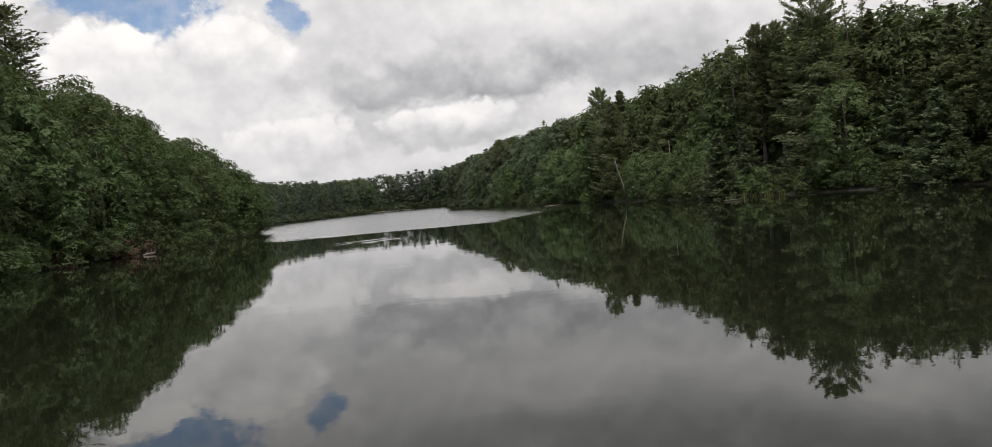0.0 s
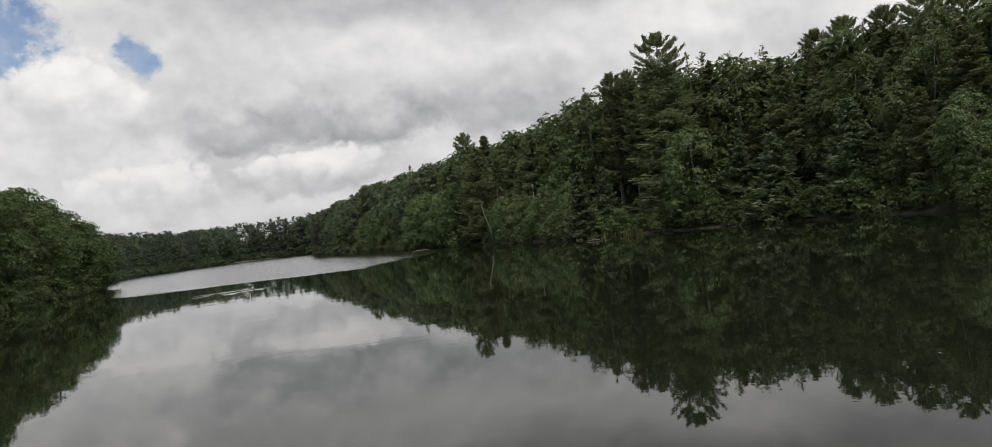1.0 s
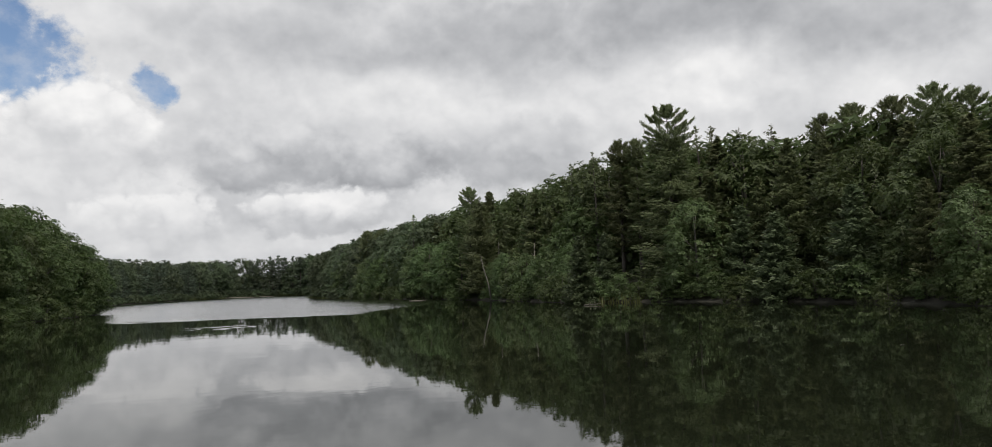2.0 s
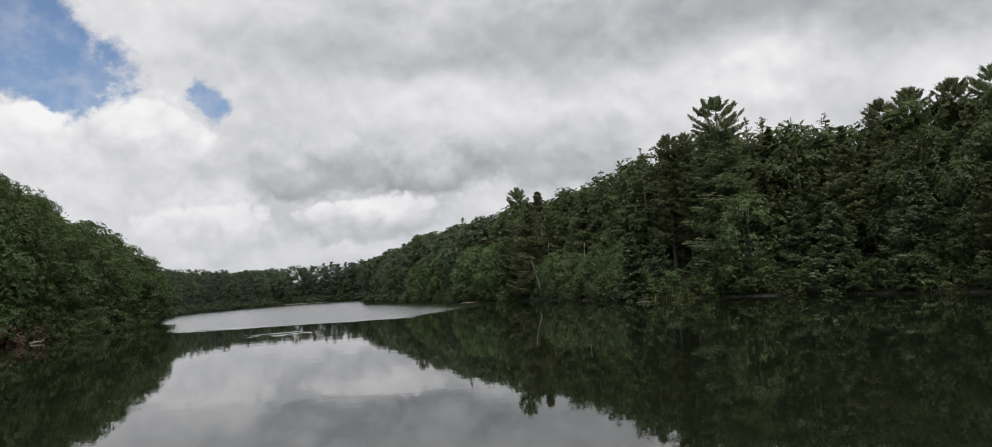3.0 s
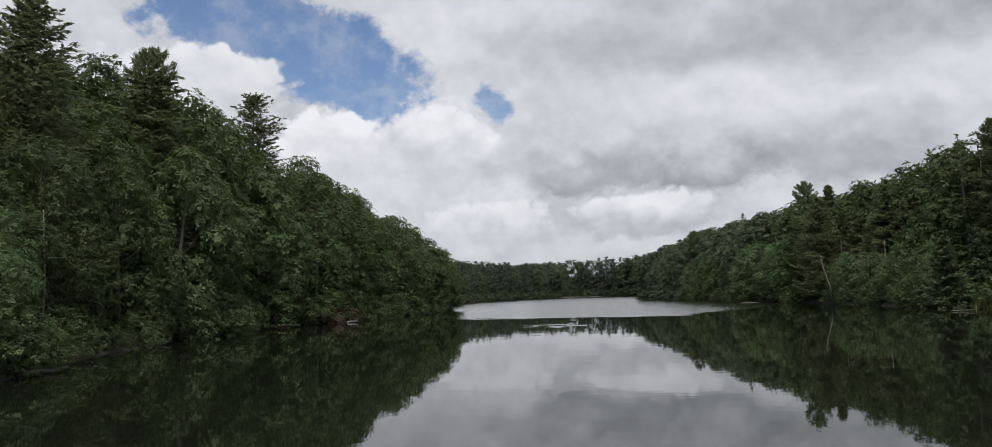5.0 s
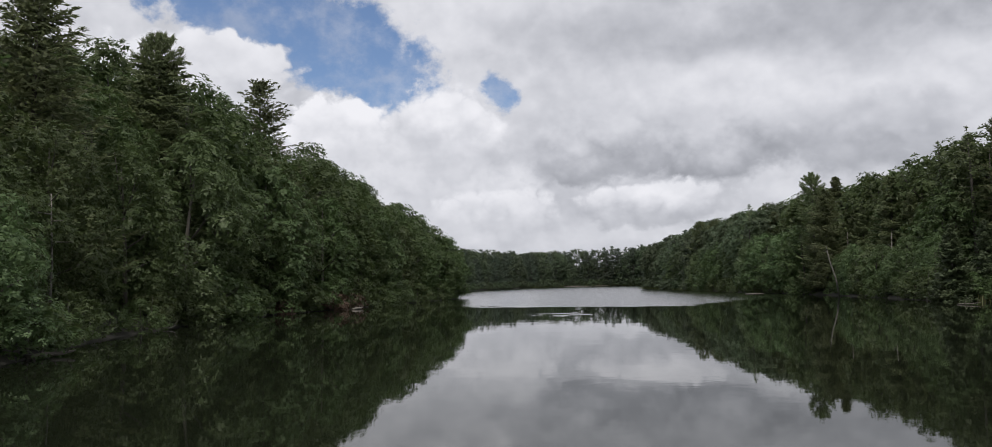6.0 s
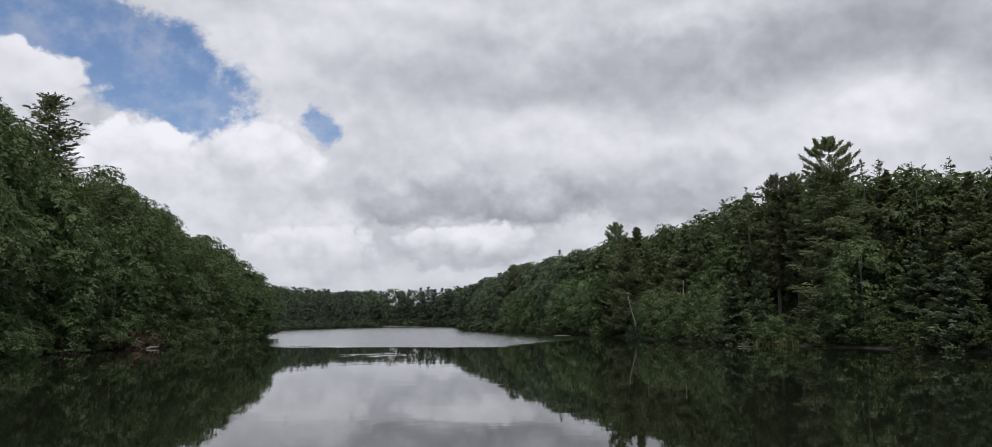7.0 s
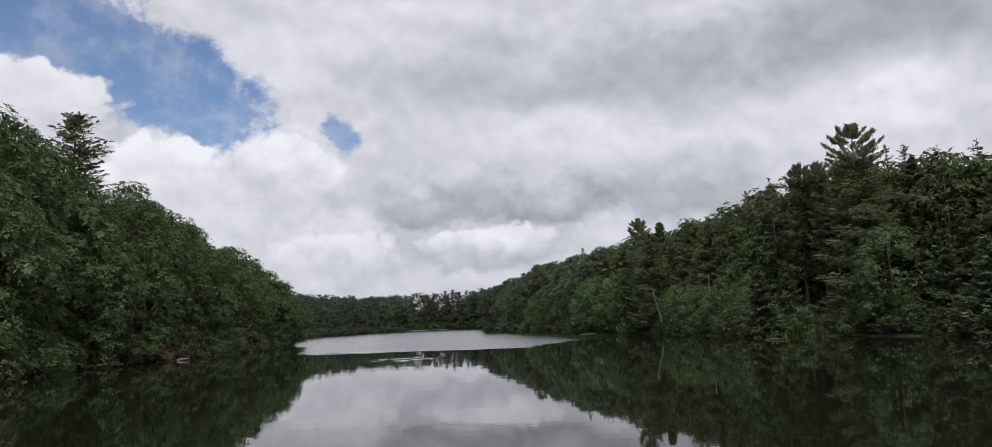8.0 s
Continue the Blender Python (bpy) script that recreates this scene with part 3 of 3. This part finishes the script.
def near_model(kind, v):
    r = np.random.default_rng(100 + v)
    if kind == "oak":
        return lambda: broadleaf(r, 14, 4.3, 0.05, 66, 15000, 0.20, LEAF["oak"])
    if kind == "oak_near":
        return lambda: broadleaf(r, 14, 4.3, 0.05, 72, 24500, 0.157, LEAF["oak"])
    if kind == "oak_beyond":
        return lambda: broadleaf(r, 14, 4.3, 0.05, 60, 10500, 0.24, LEAF["oak"])
    if kind == "oak_crest":
        return lambda: broadleaf(r, 18, 4.8, 0.15, 78, 25000, 0.168, LEAF["oak"])
    if kind == "oak_back":
        return lambda: broadleaf(r, 16, 4.4, 0.10, 58, 6500, 0.30, LEAF["oak"], 3)
    if kind == "oak_tall":
        return lambda: broadleaf(r, 18, 4.8, 0.15, 78, 17000, 0.21, LEAF["oak"])
    if kind == "birch":
        return lambda: broadleaf(r, 9, 3.0, 0.04, 54, 13000, 0.145, LEAF["birch"], lobe=0.31)
    if kind == "shrub":
        return lambda: broadleaf(r, 4, 2.1, 0.02, 28, 3300, 0.155, LEAF["birch" if v == 3 else "oak"], 3, True, 0.36)
    if kind == "pine":
        return lambda: conifer(r, 17, 4.6, 0.03, 24, 6, 185, 0.36, LEAF["pine"])
    if kind == "pine_back":
        return lambda: conifer(r, 17, 4.2, 0.10, 21, 6, 105, 0.50, LEAF["pine"], ragged=0.3, wood=2)
    if kind == "young":
        return lambda: conifer(r, 9, 2.9, 0.03, 18, 6, 120, 0.26, LEAF["young"], rise=0.2, name="young_hemlock")
    if kind == "far_bush":
        return lambda: broadleaf(r, 4, 2.4, 0.02, 26, 1100, 0.33, LEAF["hazed_broad"], 2, True, 0.34)
    if kind == "far_oak":
        return lambda: broadleaf(r, 15, 4.8, 0.03, 60, 4800, 0.37, LEAF["hazed_broad"], 2)
    # far conifers take the needle colour with the haze painted in
    return lambda: conifer(r, 17, 5.2, 0.02, 14, 6, 50, 0.52, LEAF["spruce"], power=0.5, ragged=0.35, wood=3)


TALL = {"oak": 14, "oak_near": 14, "oak_beyond": 14, "oak_crest": 18, "oak_back": 16, "oak_tall": 18, "birch": 9, "shrub": 4, "pine": 17, "pine_back": 17, "young": 9, "far_oak": 15, "far_bush": 4, "far_pine": 17}
WORDS = {
    "oak": ("broad dark green deciduous tree leafy down to the shore", "tree"),
    "oak_back": ("tall dark green deciduous tree standing deeper in the wood", "tree"),
    "oak_near": ("broad dark green deciduous tree leafy down to the shore", "tree"),
    "oak_beyond": ("broad dark green deciduous tree leafy down to the shore", "tree"),
    "oak_crest": ("tall spreading green deciduous tree on the steep bank", "tree"),
    "oak_tall": ("tall spreading green deciduous tree on the steep bank", "tree"),
    "birch": ("lighter green young deciduous tree at the water's edge", "tree"),
    "shrub": ("low leafy green shrub overhanging the dark water", "shrub"),
    "pine": ("tall olive-green white pine with level feathery boughs", "pine tree"),
    "pine_back": ("dark white pine rising behind the shore trees", "pine tree"),
    "young": ("young grey-green hemlock with drooping boughs by the lake", "conifer"),
    "far_oak": ("distant green deciduous tree on the lake shore", "tree"),
    "far_bush": ("distant low bush at the water's edge", "shrub"),
    "far_pine": ("distant dark conifer on the lake shore", "conifer"),
}
COUNT = {"oak": 4, "oak_near": 4, "oak_beyond": 3, "oak_crest": 3, "oak_back": 4, "oak_tall": 4, "birch": 4, "shrub": 5, "pine": 4, "pine_back": 3, "young": 3, "far_oak": 4, "far_bush": 3, "far_pine": 4}


def plant(kind, x, y, tall, spread=1.0, group="", sink=0.0):
    v = int(rng.integers(COUNT[kind]))
    label, category = WORDS[kind]
    return stock.plant((kind, v), near_model(kind, v), x, y, tall, TALL[kind], spread * rng.uniform(0.9, 1.12),
                       rng.uniform(0, 6.28), label, category, group, sink)


def row(first, last, step, inland, jitter, low, high, kinds, group, spread=1.0, sink=0.0, room=1.2):
    for x, y, s in along_shore(first, last, step, inland, jitter):
        if y < 5 or any(math.hypot(x - cx, y - cy) < c + room for cx, cy, c in CLEAR):
            continue
        g = float(ground_height(np.array([x]), np.array([y]))[0])
        tall = canopy(x, y) * rng.uniform(low, high) - max(g, 0)
        names = list(kinds)
        kind = names[int(rng.choice(len(names), p=np.array([kinds[k] for k in names]) / sum(kinds.values())))]
        if kind == "oak" and y < 46 and x < 0:
            kind = "oak_near"
        elif kind == "oak" and y > 84:
            kind = "oak_beyond"
        elif kind == "oak_tall" and y < 46:
            kind = "oak_crest"
        plant(kind, x, y, max(tall, 1.2), spread, group, sink)


# ---- the trees that stand out ----
CLEAR = []

def at_bearing(az, far):
    return far * math.sin(radians(az)), far * math.cos(radians(az))


def snag(r, height):
    """A dead, almost bare stem with a few broken side limbs."""
    top = new("dead_tree")
    part("trunk", mesh_from("trunk", *tube([(0, 0, -0.3), (0.1, 0, height * 0.5), (0.05, 0.1, height)], [0.012 * height, 0.008 * height, 0.02], 6), PALE_BARK, True), top)
    for k in range(9):
        z, ang, ln = height * (0.55 + 0.05 * k), r.uniform(0, 6.28), r.uniform(0.3, 0.9)
        part("limb", mesh_from("limb", *tube([(0.05, 0.05, z), (ln * math.cos(ang), ln * math.sin(ang), z + r.uniform(0, 0.3))], [0.035, 0.01], 4), PALE_BARK, True), top)
    return top


def tall_pine(r, height, radius, base=0.06):
    return conifer(r, height, radius, base, 46, 6, 170, 0.24, LEAF["pine"], rise=0.2, power=0.54, ragged=0.42, lift=0.5)


def round_top_pine(r, height, radius, dome):
    return conifer(r, height, radius, 0.05, 40, 6, 190, 0.27, LEAF["pine"], rise=0.12, power=0.42, ragged=0.36, lift=0.3, dome=dome)


def round_pine(r, height, radius):
    return conifer(r, height, radius, 0.25, 20, 6, 110, 0.25, LEAF["pine"], rise=0.2, power=0.45, ragged=0.45, lift=0.4, dome=0.62 * radius)


def sparse_spruce(r, height, radius):
    return conifer(r, height, radius, 0.45, 17, 4, 40, 0.20, LEAF["pine"], rise=0.08, power=0.62, ragged=0.45, name="spruce_tree")


def light_birch(r, height, radius):
    return broadleaf(r, height, radius, 0.04, 46, 15000, 0.085, LEAF["birch"], lobe=0.30)


def stand_out(make, seed, az, el, far, label, category, group, *sizes):
    x, y = at_bearing(az, far)
    z = float(ground_height(np.array([x]), np.array([y]))[0])
    tall = EYE + far * math.tan(radians(el)) - z
    CLEAR.append((x, y, min(0.62 * sizes[0], 3.3) if sizes else 0.5))
    ob = make(np.random.default_rng(seed), tall, *sizes)
    ob.matrix_basis = pose(x, y, z, 0, 0, seed * 37)
    return tagged(ob, label, category, group)


OVER = "pines that overtop the wood"
stand_out(round_top_pine, 1, 25.9, 12.8, 82, "tall olive-green white pine with a domed top by the shore", "pine tree", OVER, 5.0, 3.0)
stand_out(round_pine, 2, 22.2, 10.4, 90, "dark pine with a ragged top above the wood", "pine tree", OVER, 2.6)
stand_out(round_pine, 23, 23.5, 10.4, 88, "dark small-headed pine beside a taller one", "pine tree", OVER, 2.2)
stand_out(round_pine, 3, 36.5, 11.1, 78, "dark pine with open crown against the clouds", "pine tree", OVER, 2.6)
stand_out(round_pine, 4, 38.2, 11.5, 79, "dark pine with flat spreading crown", "pine tree", OVER, 3.4)
stand_out(round_pine, 5, 40.8, 11.7, 75, "dark pine with rounded open crown", "pine tree", OVER, 3.2)
stand_out(round_pine, 6, 42.9, 12.1, 74, "tallest dark pine of a group on the slope", "pine tree", OVER, 4.0)
stand_out(round_pine, 7, 45.2, 11.6, 73, "dark pine with ragged crown at the group's end", "pine tree", OVER, 3.2)
stand_out(sparse_spruce, 8, 28.1, 11.2, 86, "thin sparse spruce tip above the wood", "conifer", OVER, 2.5)
stand_out(sparse_spruce, 9, 29.0, 11.1, 87, "thin sparse spruce tip beside another", "conifer", OVER, 2.5)
stand_out(sparse_spruce, 10, 33.1, 10.8, 83, "small lone spruce with level sparse boughs", "conifer", OVER, 2.4)
stand_out(sparse_spruce, 11, 20.4, 9.8, 94, "sparse half-dead spruce tip", "conifer", OVER, 2.5)
stand_out(sparse_spruce, 12, 18.7, 9.0, 99, "short dense spruce tip on the skyline", "conifer", OVER, 2.5)
stand_out(snag, 22, -42.0, 6.2, 35, "bare pale dead tree before the west bank", "dead tree", "")
stand_out(snag, 13, 30.9, 10.6, 84, "bare grey dead stem above the wood", "dead tree", "")
stand_out(round_pine, 14, 10.9, 7.4, 120, "dark pine leaning crown over the skyline", "pine tree", OVER, 3.0)
stand_out(tall_pine, 15, 11.6, 6.3, 116, "olive pine with tiered level boughs to the water", "pine tree", OVER, 3.8)
stand_out(sparse_spruce, 16, 6.6, 5.5, 142, "pointed spruce tip on the skyline", "conifer", OVER, 2.5)
stand_out(round_pine, 17, 3.2, 4.3, 186, "dark pine with flat crown at the bend of the shore", "pine tree", OVER, 3.6)
stand_out(round_pine, 18, 4.4, 4.4, 180, "smaller dark pine beside the bend of the shore", "pine tree", OVER, 3.0)
stand_out(tall_pine, 19, -29.1, 14.9, 73, "dark pointed white pine above the west bank wood", "pine tree", OVER, 6.2)
stand_out(round_top_pine, 20, -35.8, 17.4, 56, "large olive white pine with feathery boughs", "pine tree", OVER, 4.2, 1.7)
stand_out(tall_pine, 21, -43.2, 19.8, 45, "dark white pine above the west bank", "pine tree", OVER, 5.2)
stand_out(light_birch, 24, -46.3, 6.6, 28, "light green young tree leaning out from the near west bank", "tree", "", 2.1)


def light_hemlock(r, height, radius):
    return conifer(r, height, radius, 0.03, 22, 7, 84, 0.32, LEAF["young"], rise=0.22, power=0.85, name="young_hemlock")


stand_out(light_hemlock, 31, 38.0, 6.1, 66, "pale green pointed young hemlock by the water", "conifer", "", 3.4)
stand_out(light_hemlock, 32, 33.0, 4.5, 69, "grey-green young hemlock by the water", "conifer", "", 3.0)
stand_out(light_hemlock, 33, 19.0, 3.5, 81, "light green pointed young tree among shrubs", "conifer", "", 2.2)



# ---- the shore woods ----
WEST, EAST, HEAD = "trees along the west bank", "trees along the east bank", "trees round the head of the lake"
# west bank, corners 1 to 10
row(1, 10, 2.3, 0.4, 0.5, 0.09, 0.20, {"shrub": 1}, "shrubs along the west bank", 1.15, 0.1, -2.0)
row(1, 10, 3.9, 2.4, 0.8, 0.45, 0.66, {"oak": 7, "birch": 2}, WEST)
row(1, 10, 4.3, 6.0, 1.2, 0.74, 0.93, {"oak": 8, "pine": 1}, WEST)
row(1, 10, 4.4, 9.5, 1.2, 0.93, 1.03, {"oak_tall": 6, "pine_back": 1}, WEST)
row(1, 10, 6.0, 14.0, 1.5, 0.92, 1.02, {"oak_back": 4, "pine_back": 1}, WEST)
for az, far, el in ((-15.5, 115, 3.5), (-16.5, 116, 4.4), (-17.5, 115, 5.2), (-18.7, 111, 6.0), (-15.2, 111, 2.4), (-16.0, 109, 2.9)):
    x, y = at_bearing(az, far)
    plant("oak_beyond", x, y, EYE + far * math.tan(radians(el)) - max(float(ground_height(np.array([x]), np.array([y]))[0]), 0), 1.15, WEST)
# the cove behind the point and the head of the lake, corners 10 to 22
row(10, 12, 5.5, 2.5, 1.0, 0.6, 0.85, {"far_oak": 3, "far_pine": 1}, HEAD)
row(10, 14, 4.4, 7.0, 1.5, 0.88, 1.02, {"far_oak": 2, "far_pine": 2}, HEAD)
row(10, 22, 3.2, 0.6, 0.5, 0.10, 0.22, {"far_bush": 1}, "bushes round the head of the lake", 1.2)
row(12, 20, 4.8, 3.0, 1.5, 0.6, 0.95, {"far_oak": 1, "far_pine": 2}, HEAD)
row(14, 20, 3.2, 8.0, 2.0, 0.9, 1.04, {"far_oak": 2, "far_pine": 3}, HEAD)
row(16, 20, 4.2, 12.5, 2.0, 0.86, 1.0, {"far_oak": 3, "far_pine": 2}, HEAD)
row(19, 22, 4.4, 4.0, 1.5, 0.65, 0.9, {"far_oak": 2, "far_pine": 2}, HEAD)
row(20, 23, 4.0, 6.5, 1.5, 0.8, 0.95, {"far_oak": 2, "far_pine": 1}, HEAD)
row(19, 22, 4.2, 9.0, 1.5, 0.88, 1.02, {"far_oak": 2, "far_pine": 2}, HEAD)
# east bank, corners 22 to 31
row(22, 31, 2.6, 0.4, 0.5, 0.08, 0.19, {"shrub": 1}, "shrubs along the east bank", 1.1, 0.1, -1.0)
row(21, 24, 3.6, 2.2, 0.8, 0.36, 0.6, {"oak": 2, "birch": 3, "young": 2}, EAST)
row(24, 26, 3.2, 2.0, 0.7, 0.28, 0.38, {"birch": 5, "shrub": 2}, EAST)
row(26, 31, 3.9, 2.4, 0.8, 0.34, 0.58, {"young": 3, "birch": 1, "pine": 1}, EAST)
row(21, 26, 4.3, 6.2, 1.2, 0.66, 0.86, {"pine": 3, "oak": 2}, EAST)
row(26, 31, 4.0, 6.0, 1.2, 0.68, 0.88, {"pine": 5, "oak": 1}, EAST)
row(21, 26, 4.2, 10.0, 1.2, 0.92, 1.02, {"pine_back": 1, "oak_back": 6}, EAST)
row(26, 31, 3.6, 9.5, 1.2, 0.92, 1.02, {"pine_back": 2, "oak_back": 4}, EAST)
row(26, 31, 2.4, 1.5, 0.5, 0.12, 0.26, {"shrub": 1}, "shrubs along the east bank", 1.1, 0.1, -1.0)
row(21, 31, 5.5, 14.5, 1.5, 0.92, 1.02, {"pine_back": 1, "oak_back": 4}, EAST)


for az, far, el in ((20.0, 101, 8.8), (21.3, 98, 9.4), (24.6, 95, 10.0)):
    x, y = at_bearing(az, far)
    plant("oak_back", x, y, EYE + far * math.tan(radians(el)) - float(ground_height(np.array([x]), np.array([y]))[0]), 1.0, EAST)


def backing_wood(name, first, last, clumps, inland, label):
    """The depth of the wood behind the shore trees, past counting."""
    spots = list(along_shore(first, last, 0.5, inland, 5))
    pick = rng.integers(0, len(spots), clumps)
    pos, out = [], []
    for k in pick:
        x, y, _ = spots[k]
        g = float(ground_height(np.array([x]), np.array([y]))[0])
        z = g + (canopy(x, y) * 0.9 - g) * rng.random() ** 0.8
        d = unit(rng.normal(0, 1, (70, 3)) + np.array([0, 0, 0.3]))
        pos.append(np.array([x, y, z]) + d * rng.uniform(0.6, 1.0, (70, 1)) * np.array([2.3, 2.3, 1.4]))
        out.append(d)
    pos, out = np.concatenate(pos), np.concatenate(out)
    nor = unit(out * 0.7 + np.array([0, 0, 0.7]) + rng.normal(0, 0.4, pos.shape))
    ln = rng.uniform(0.5, 0.95, len(pos))
    ob = new(name, leaf_mesh(name, pos, np.cross(nor, rng.normal(0, 1, pos.shape)), nor, ln, ln * 0.7, LEAF["oak"]))
    tagged(ob, label, "woodland", kind="stuff")


backing_wood("woodland", 1, 10, 650, 15, "dense dark foliage deep in the west wood")
backing_wood("woodland", 10, 20, 1500, 15, "dense dark foliage round the lake head")
backing_wood("woodland", 26, 31, 700, 20, "dense dark foliage on the east slope")
backing_wood("woodland", 19, 31, 1700, 15, "dense dark foliage deep in the east wood")


# ---- small things along the shore ----
def waterline(az, far):
    x, y = at_bearing(az, far)
    return x, y


def stem(name, points, radii, mat, label, category, sides=8):
    base = Vector(points[0])
    top = new(name)
    top.location = base
    part("stem", mesh_from("stem", *tube([tuple(Vector(p) - base) for p in points], radii, sides), mat, True), top)
    for k in range(3):
        a, b = Vector(points[-2]) - base, Vector(points[-1]) - base
        p = a.lerp(b, 0.25 + 0.25 * k)
        q = p + Vector((0.5 * math.cos(2.1 * k), 0.5 * math.sin(2.1 * k), 0.45))
        part("twig", mesh_from("twig", *tube([tuple(p), tuple(q)], [radii[-1] * 1.2, 0.008], 5), mat, True), top)
    return tagged(top, label, category)


x, y = waterline(12.3, 109)
stem("leaning_trunk", [(x, y, -0.1), (x - 0.35, y, 2.2), (x - 1.0, y + 0.2, 4.6), (x - 1.3, y + 0.3, 6.4)], [0.13, 0.11, 0.08, 0.04], PALE_BARK,
     "pale dead trunk leaning over the water from the shore", "dead tree")
x, y = waterline(12.9, 114)
stem("bare_trunk", [(x, y, 0.2), (x + 0.1, y, 4.0), (x + 0.15, y, 8.5)], [0.09, 0.07, 0.04], BARK, "slim pale bare trunk at the wood's edge", "dead tree")
x, y = waterline(15.6, 102.5)
stem("bare_trunk", [(x, y, 0.3), (x, y + 0.1, 4.0), (x + 0.1, y + 0.1, 7.6)], [0.08, 0.065, 0.04], PALE_BARK, "slim pale bare trunk among young trees", "dead tree")


def log(az, far, length, thick, turn, label):
    x, y = waterline(az, far)
    top = new("driftwood_log")
    h = length / 2
    part("bole", mesh_from("bole", *tube([(-h, 0, 0), (-h * 0.3, 0.06, 0.05), (h * 0.4, -0.05, 0.07), (h, 0.05, 0.14)], [thick, thick * 0.95, thick * 0.7, thick * 0.35], 9), DRIFT, True), top)
    for k in range(3):
        u = -0.4 * h + 0.5 * h * k
        part("stub", mesh_from("stub", *tube([(u, 0, 0.05), (u + 0.15, 0.18 - 0.2 * k, 0.3 + 0.05 * k)], [thick * 0.3, 0.01], 5), DRIFT, True), top)
    top.matrix_basis = pose(x, y, 0.03, 0, 0, turn)
    tagged(top, label, "log", "driftwood along the shore")


log(19.8, 71.5, 1.6, 0.05, -15, "pale fallen log lying along the waterline")
log(6.8, 121, 3.0, 0.12, -40, "grey log lying in the shallows")
log(-41.8, 29.0, 1.5, 0.09, 60, "pale broken log at the foot of the bank")
log(-22.0, 71.0, 1.8, 0.12, 80, "weathered pale log below the trees")
log(-30.5, 56.5, 1.6, 0.08, 70, "weathered grey log below overhanging leaves")
log(-35.0, 44.0, 1.2, 0.07, 75, "short pale log half in the water")
log(-5.6, 368.0, 12.0, 0.4, 3, "bleached drift log along the far waterline")
log(-7.0, 372.0, 9.0, 0.4, 10, "long bleached log at the head of the lake")
log(-4.0, 380.0, 7.0, 0.3, -8, "bleached fallen tree on the far shore")


def rock(x, y, size, seed):
    r = np.random.default_rng(seed)
    bm = bmesh.new()
    bmesh.ops.create_icosphere(bm, subdivisions=3, radius=1.0)
    off = Vector(r.uniform(-50, 50, 3))
    for v in bm.verts:
        v.co *= 1 + 0.35 * noise.noise(v.co * 1.3 + off) + 0.1 * noise.noise(v.co * 4 + off)
        v.co.z *= 0.55
    me = bpy.data.meshes.new("boulder")
    bm.to_mesh(me)
    bm.free()
    me.materials.append(ROCK)
    me.polygons.foreach_set("use_smooth", np.ones(len(me.polygons), bool))
    ob = new("boulder", me)
    ob.matrix_basis = pose(x, y, 0.02, 0, 0, seed * 50) @ Matrix.Diagonal((size, size * 0.8, size, 1))
    tagged(ob, "small grey-brown boulder at the waterline", "rock", "boulders along the west bank")


for k, (rx, ry, _) in enumerate(along_shore(3, 9, 6.5, -0.1, 0.3)):
    rock(rx, ry, 0.13 + 0.16 * rng.random(), k)


def dead_shrub(az, far, height, turn):
    x, y = waterline(az, far)
    ob = broadleaf(np.random.default_rng(int(turn)), height, height * 0.8, 0.02, 22, 1500, 0.13, LEAF["dead"], 5, True, 0.36)
    ob.name = "dead_shrub"
    ob.matrix_basis = pose(x, y, max(float(ground_height(np.array([x]), np.array([y]))[0]), -0.05), 0, 0, turn)
    tagged(ob, "withered reddish-brown shrub on the bare bank at the waterline", "shrub", "withered shrubs along the west bank")


dead_shrub(-23.6, 71.5, 1.6, 20)
dead_shrub(-22.7, 73.5, 1.9, 140)
dead_shrub(-24.8, 69.5, 1.3, 260)
dead_shrub(-27.2, 63.5, 1.2, 310)


def sedge_bed(first, last, count, label, tall):
    """Grasses past counting along a low shore."""
    spots = list(along_shore(first, last, 0.4, 0.6, 1.4))
    pick = rng.integers(0, len(spots), count)
    pos = np.array([(spots[k][0], spots[k][1], 0.0) for k in pick]) + rng.normal(0, 0.4, (count, 3)) * np.array([1, 1, 0])
    ln = tall * rng.uniform(0.6, 1.2, count)
    pos[:, 2] = np.maximum(ground_height(pos[:, 0], pos[:, 1]), -0.1) + ln * 0.4
    way = np.array([0, 0, 1.0]) + rng.normal(0, 0.22, (count, 3))
    nor = rng.normal(0, 1, (count, 3)) * np.array([1, 1, 0.2])
    tagged(new("sedge", leaf_mesh("sedge", pos, way, nor, ln, ln * 0.12 + 0.03, LEAF["grass"])), label, "grass", kind="stuff")


sedge_bed(14, 17, 5000, "straw-coloured sedge along the far shore", 1.1)
sedge_bed(26, 27, 260, "pale green sedge standing at the waterline", 0.8)
sedge_bed(19, 22, 2500, "green sedge on the low spit", 0.8)


def floating_leaf(az, far, size, turn):
    x, y = waterline(az, far)
    top = new("floating_leaf")
    v = [(0, -size, 0.004), (size * 0.45, -size * 0.3, 0.012), (size * 0.4, size * 0.4, 0.016), (0, size, 0.006), (-size * 0.4, size * 0.4, 0.015), (-size * 0.45, -size * 0.3, 0.010), (0, 0, 0.004)]
    f = [(6, k, (k + 1) % 6) for k in range(6)]
    part("blade", mesh_from("blade", v, f, PALE_BARK), top)
    part("stalk", mesh_from("stalk", *tube([(0, -size, 0.006), (0.01, -size * 1.5, 0.012)], [0.003, 0.002], 4), PALE_BARK), top)
    top.matrix_basis = pose(x, y, 0.002, 0, 0, turn)
    tagged(top, "small pale fallen leaf floating on the water", "leaf", "leaves adrift on the lake")


floating_leaf(41.7, 11.0, 0.035, 30)
floating_leaf(40.3, 26.0, 0.06, 80)
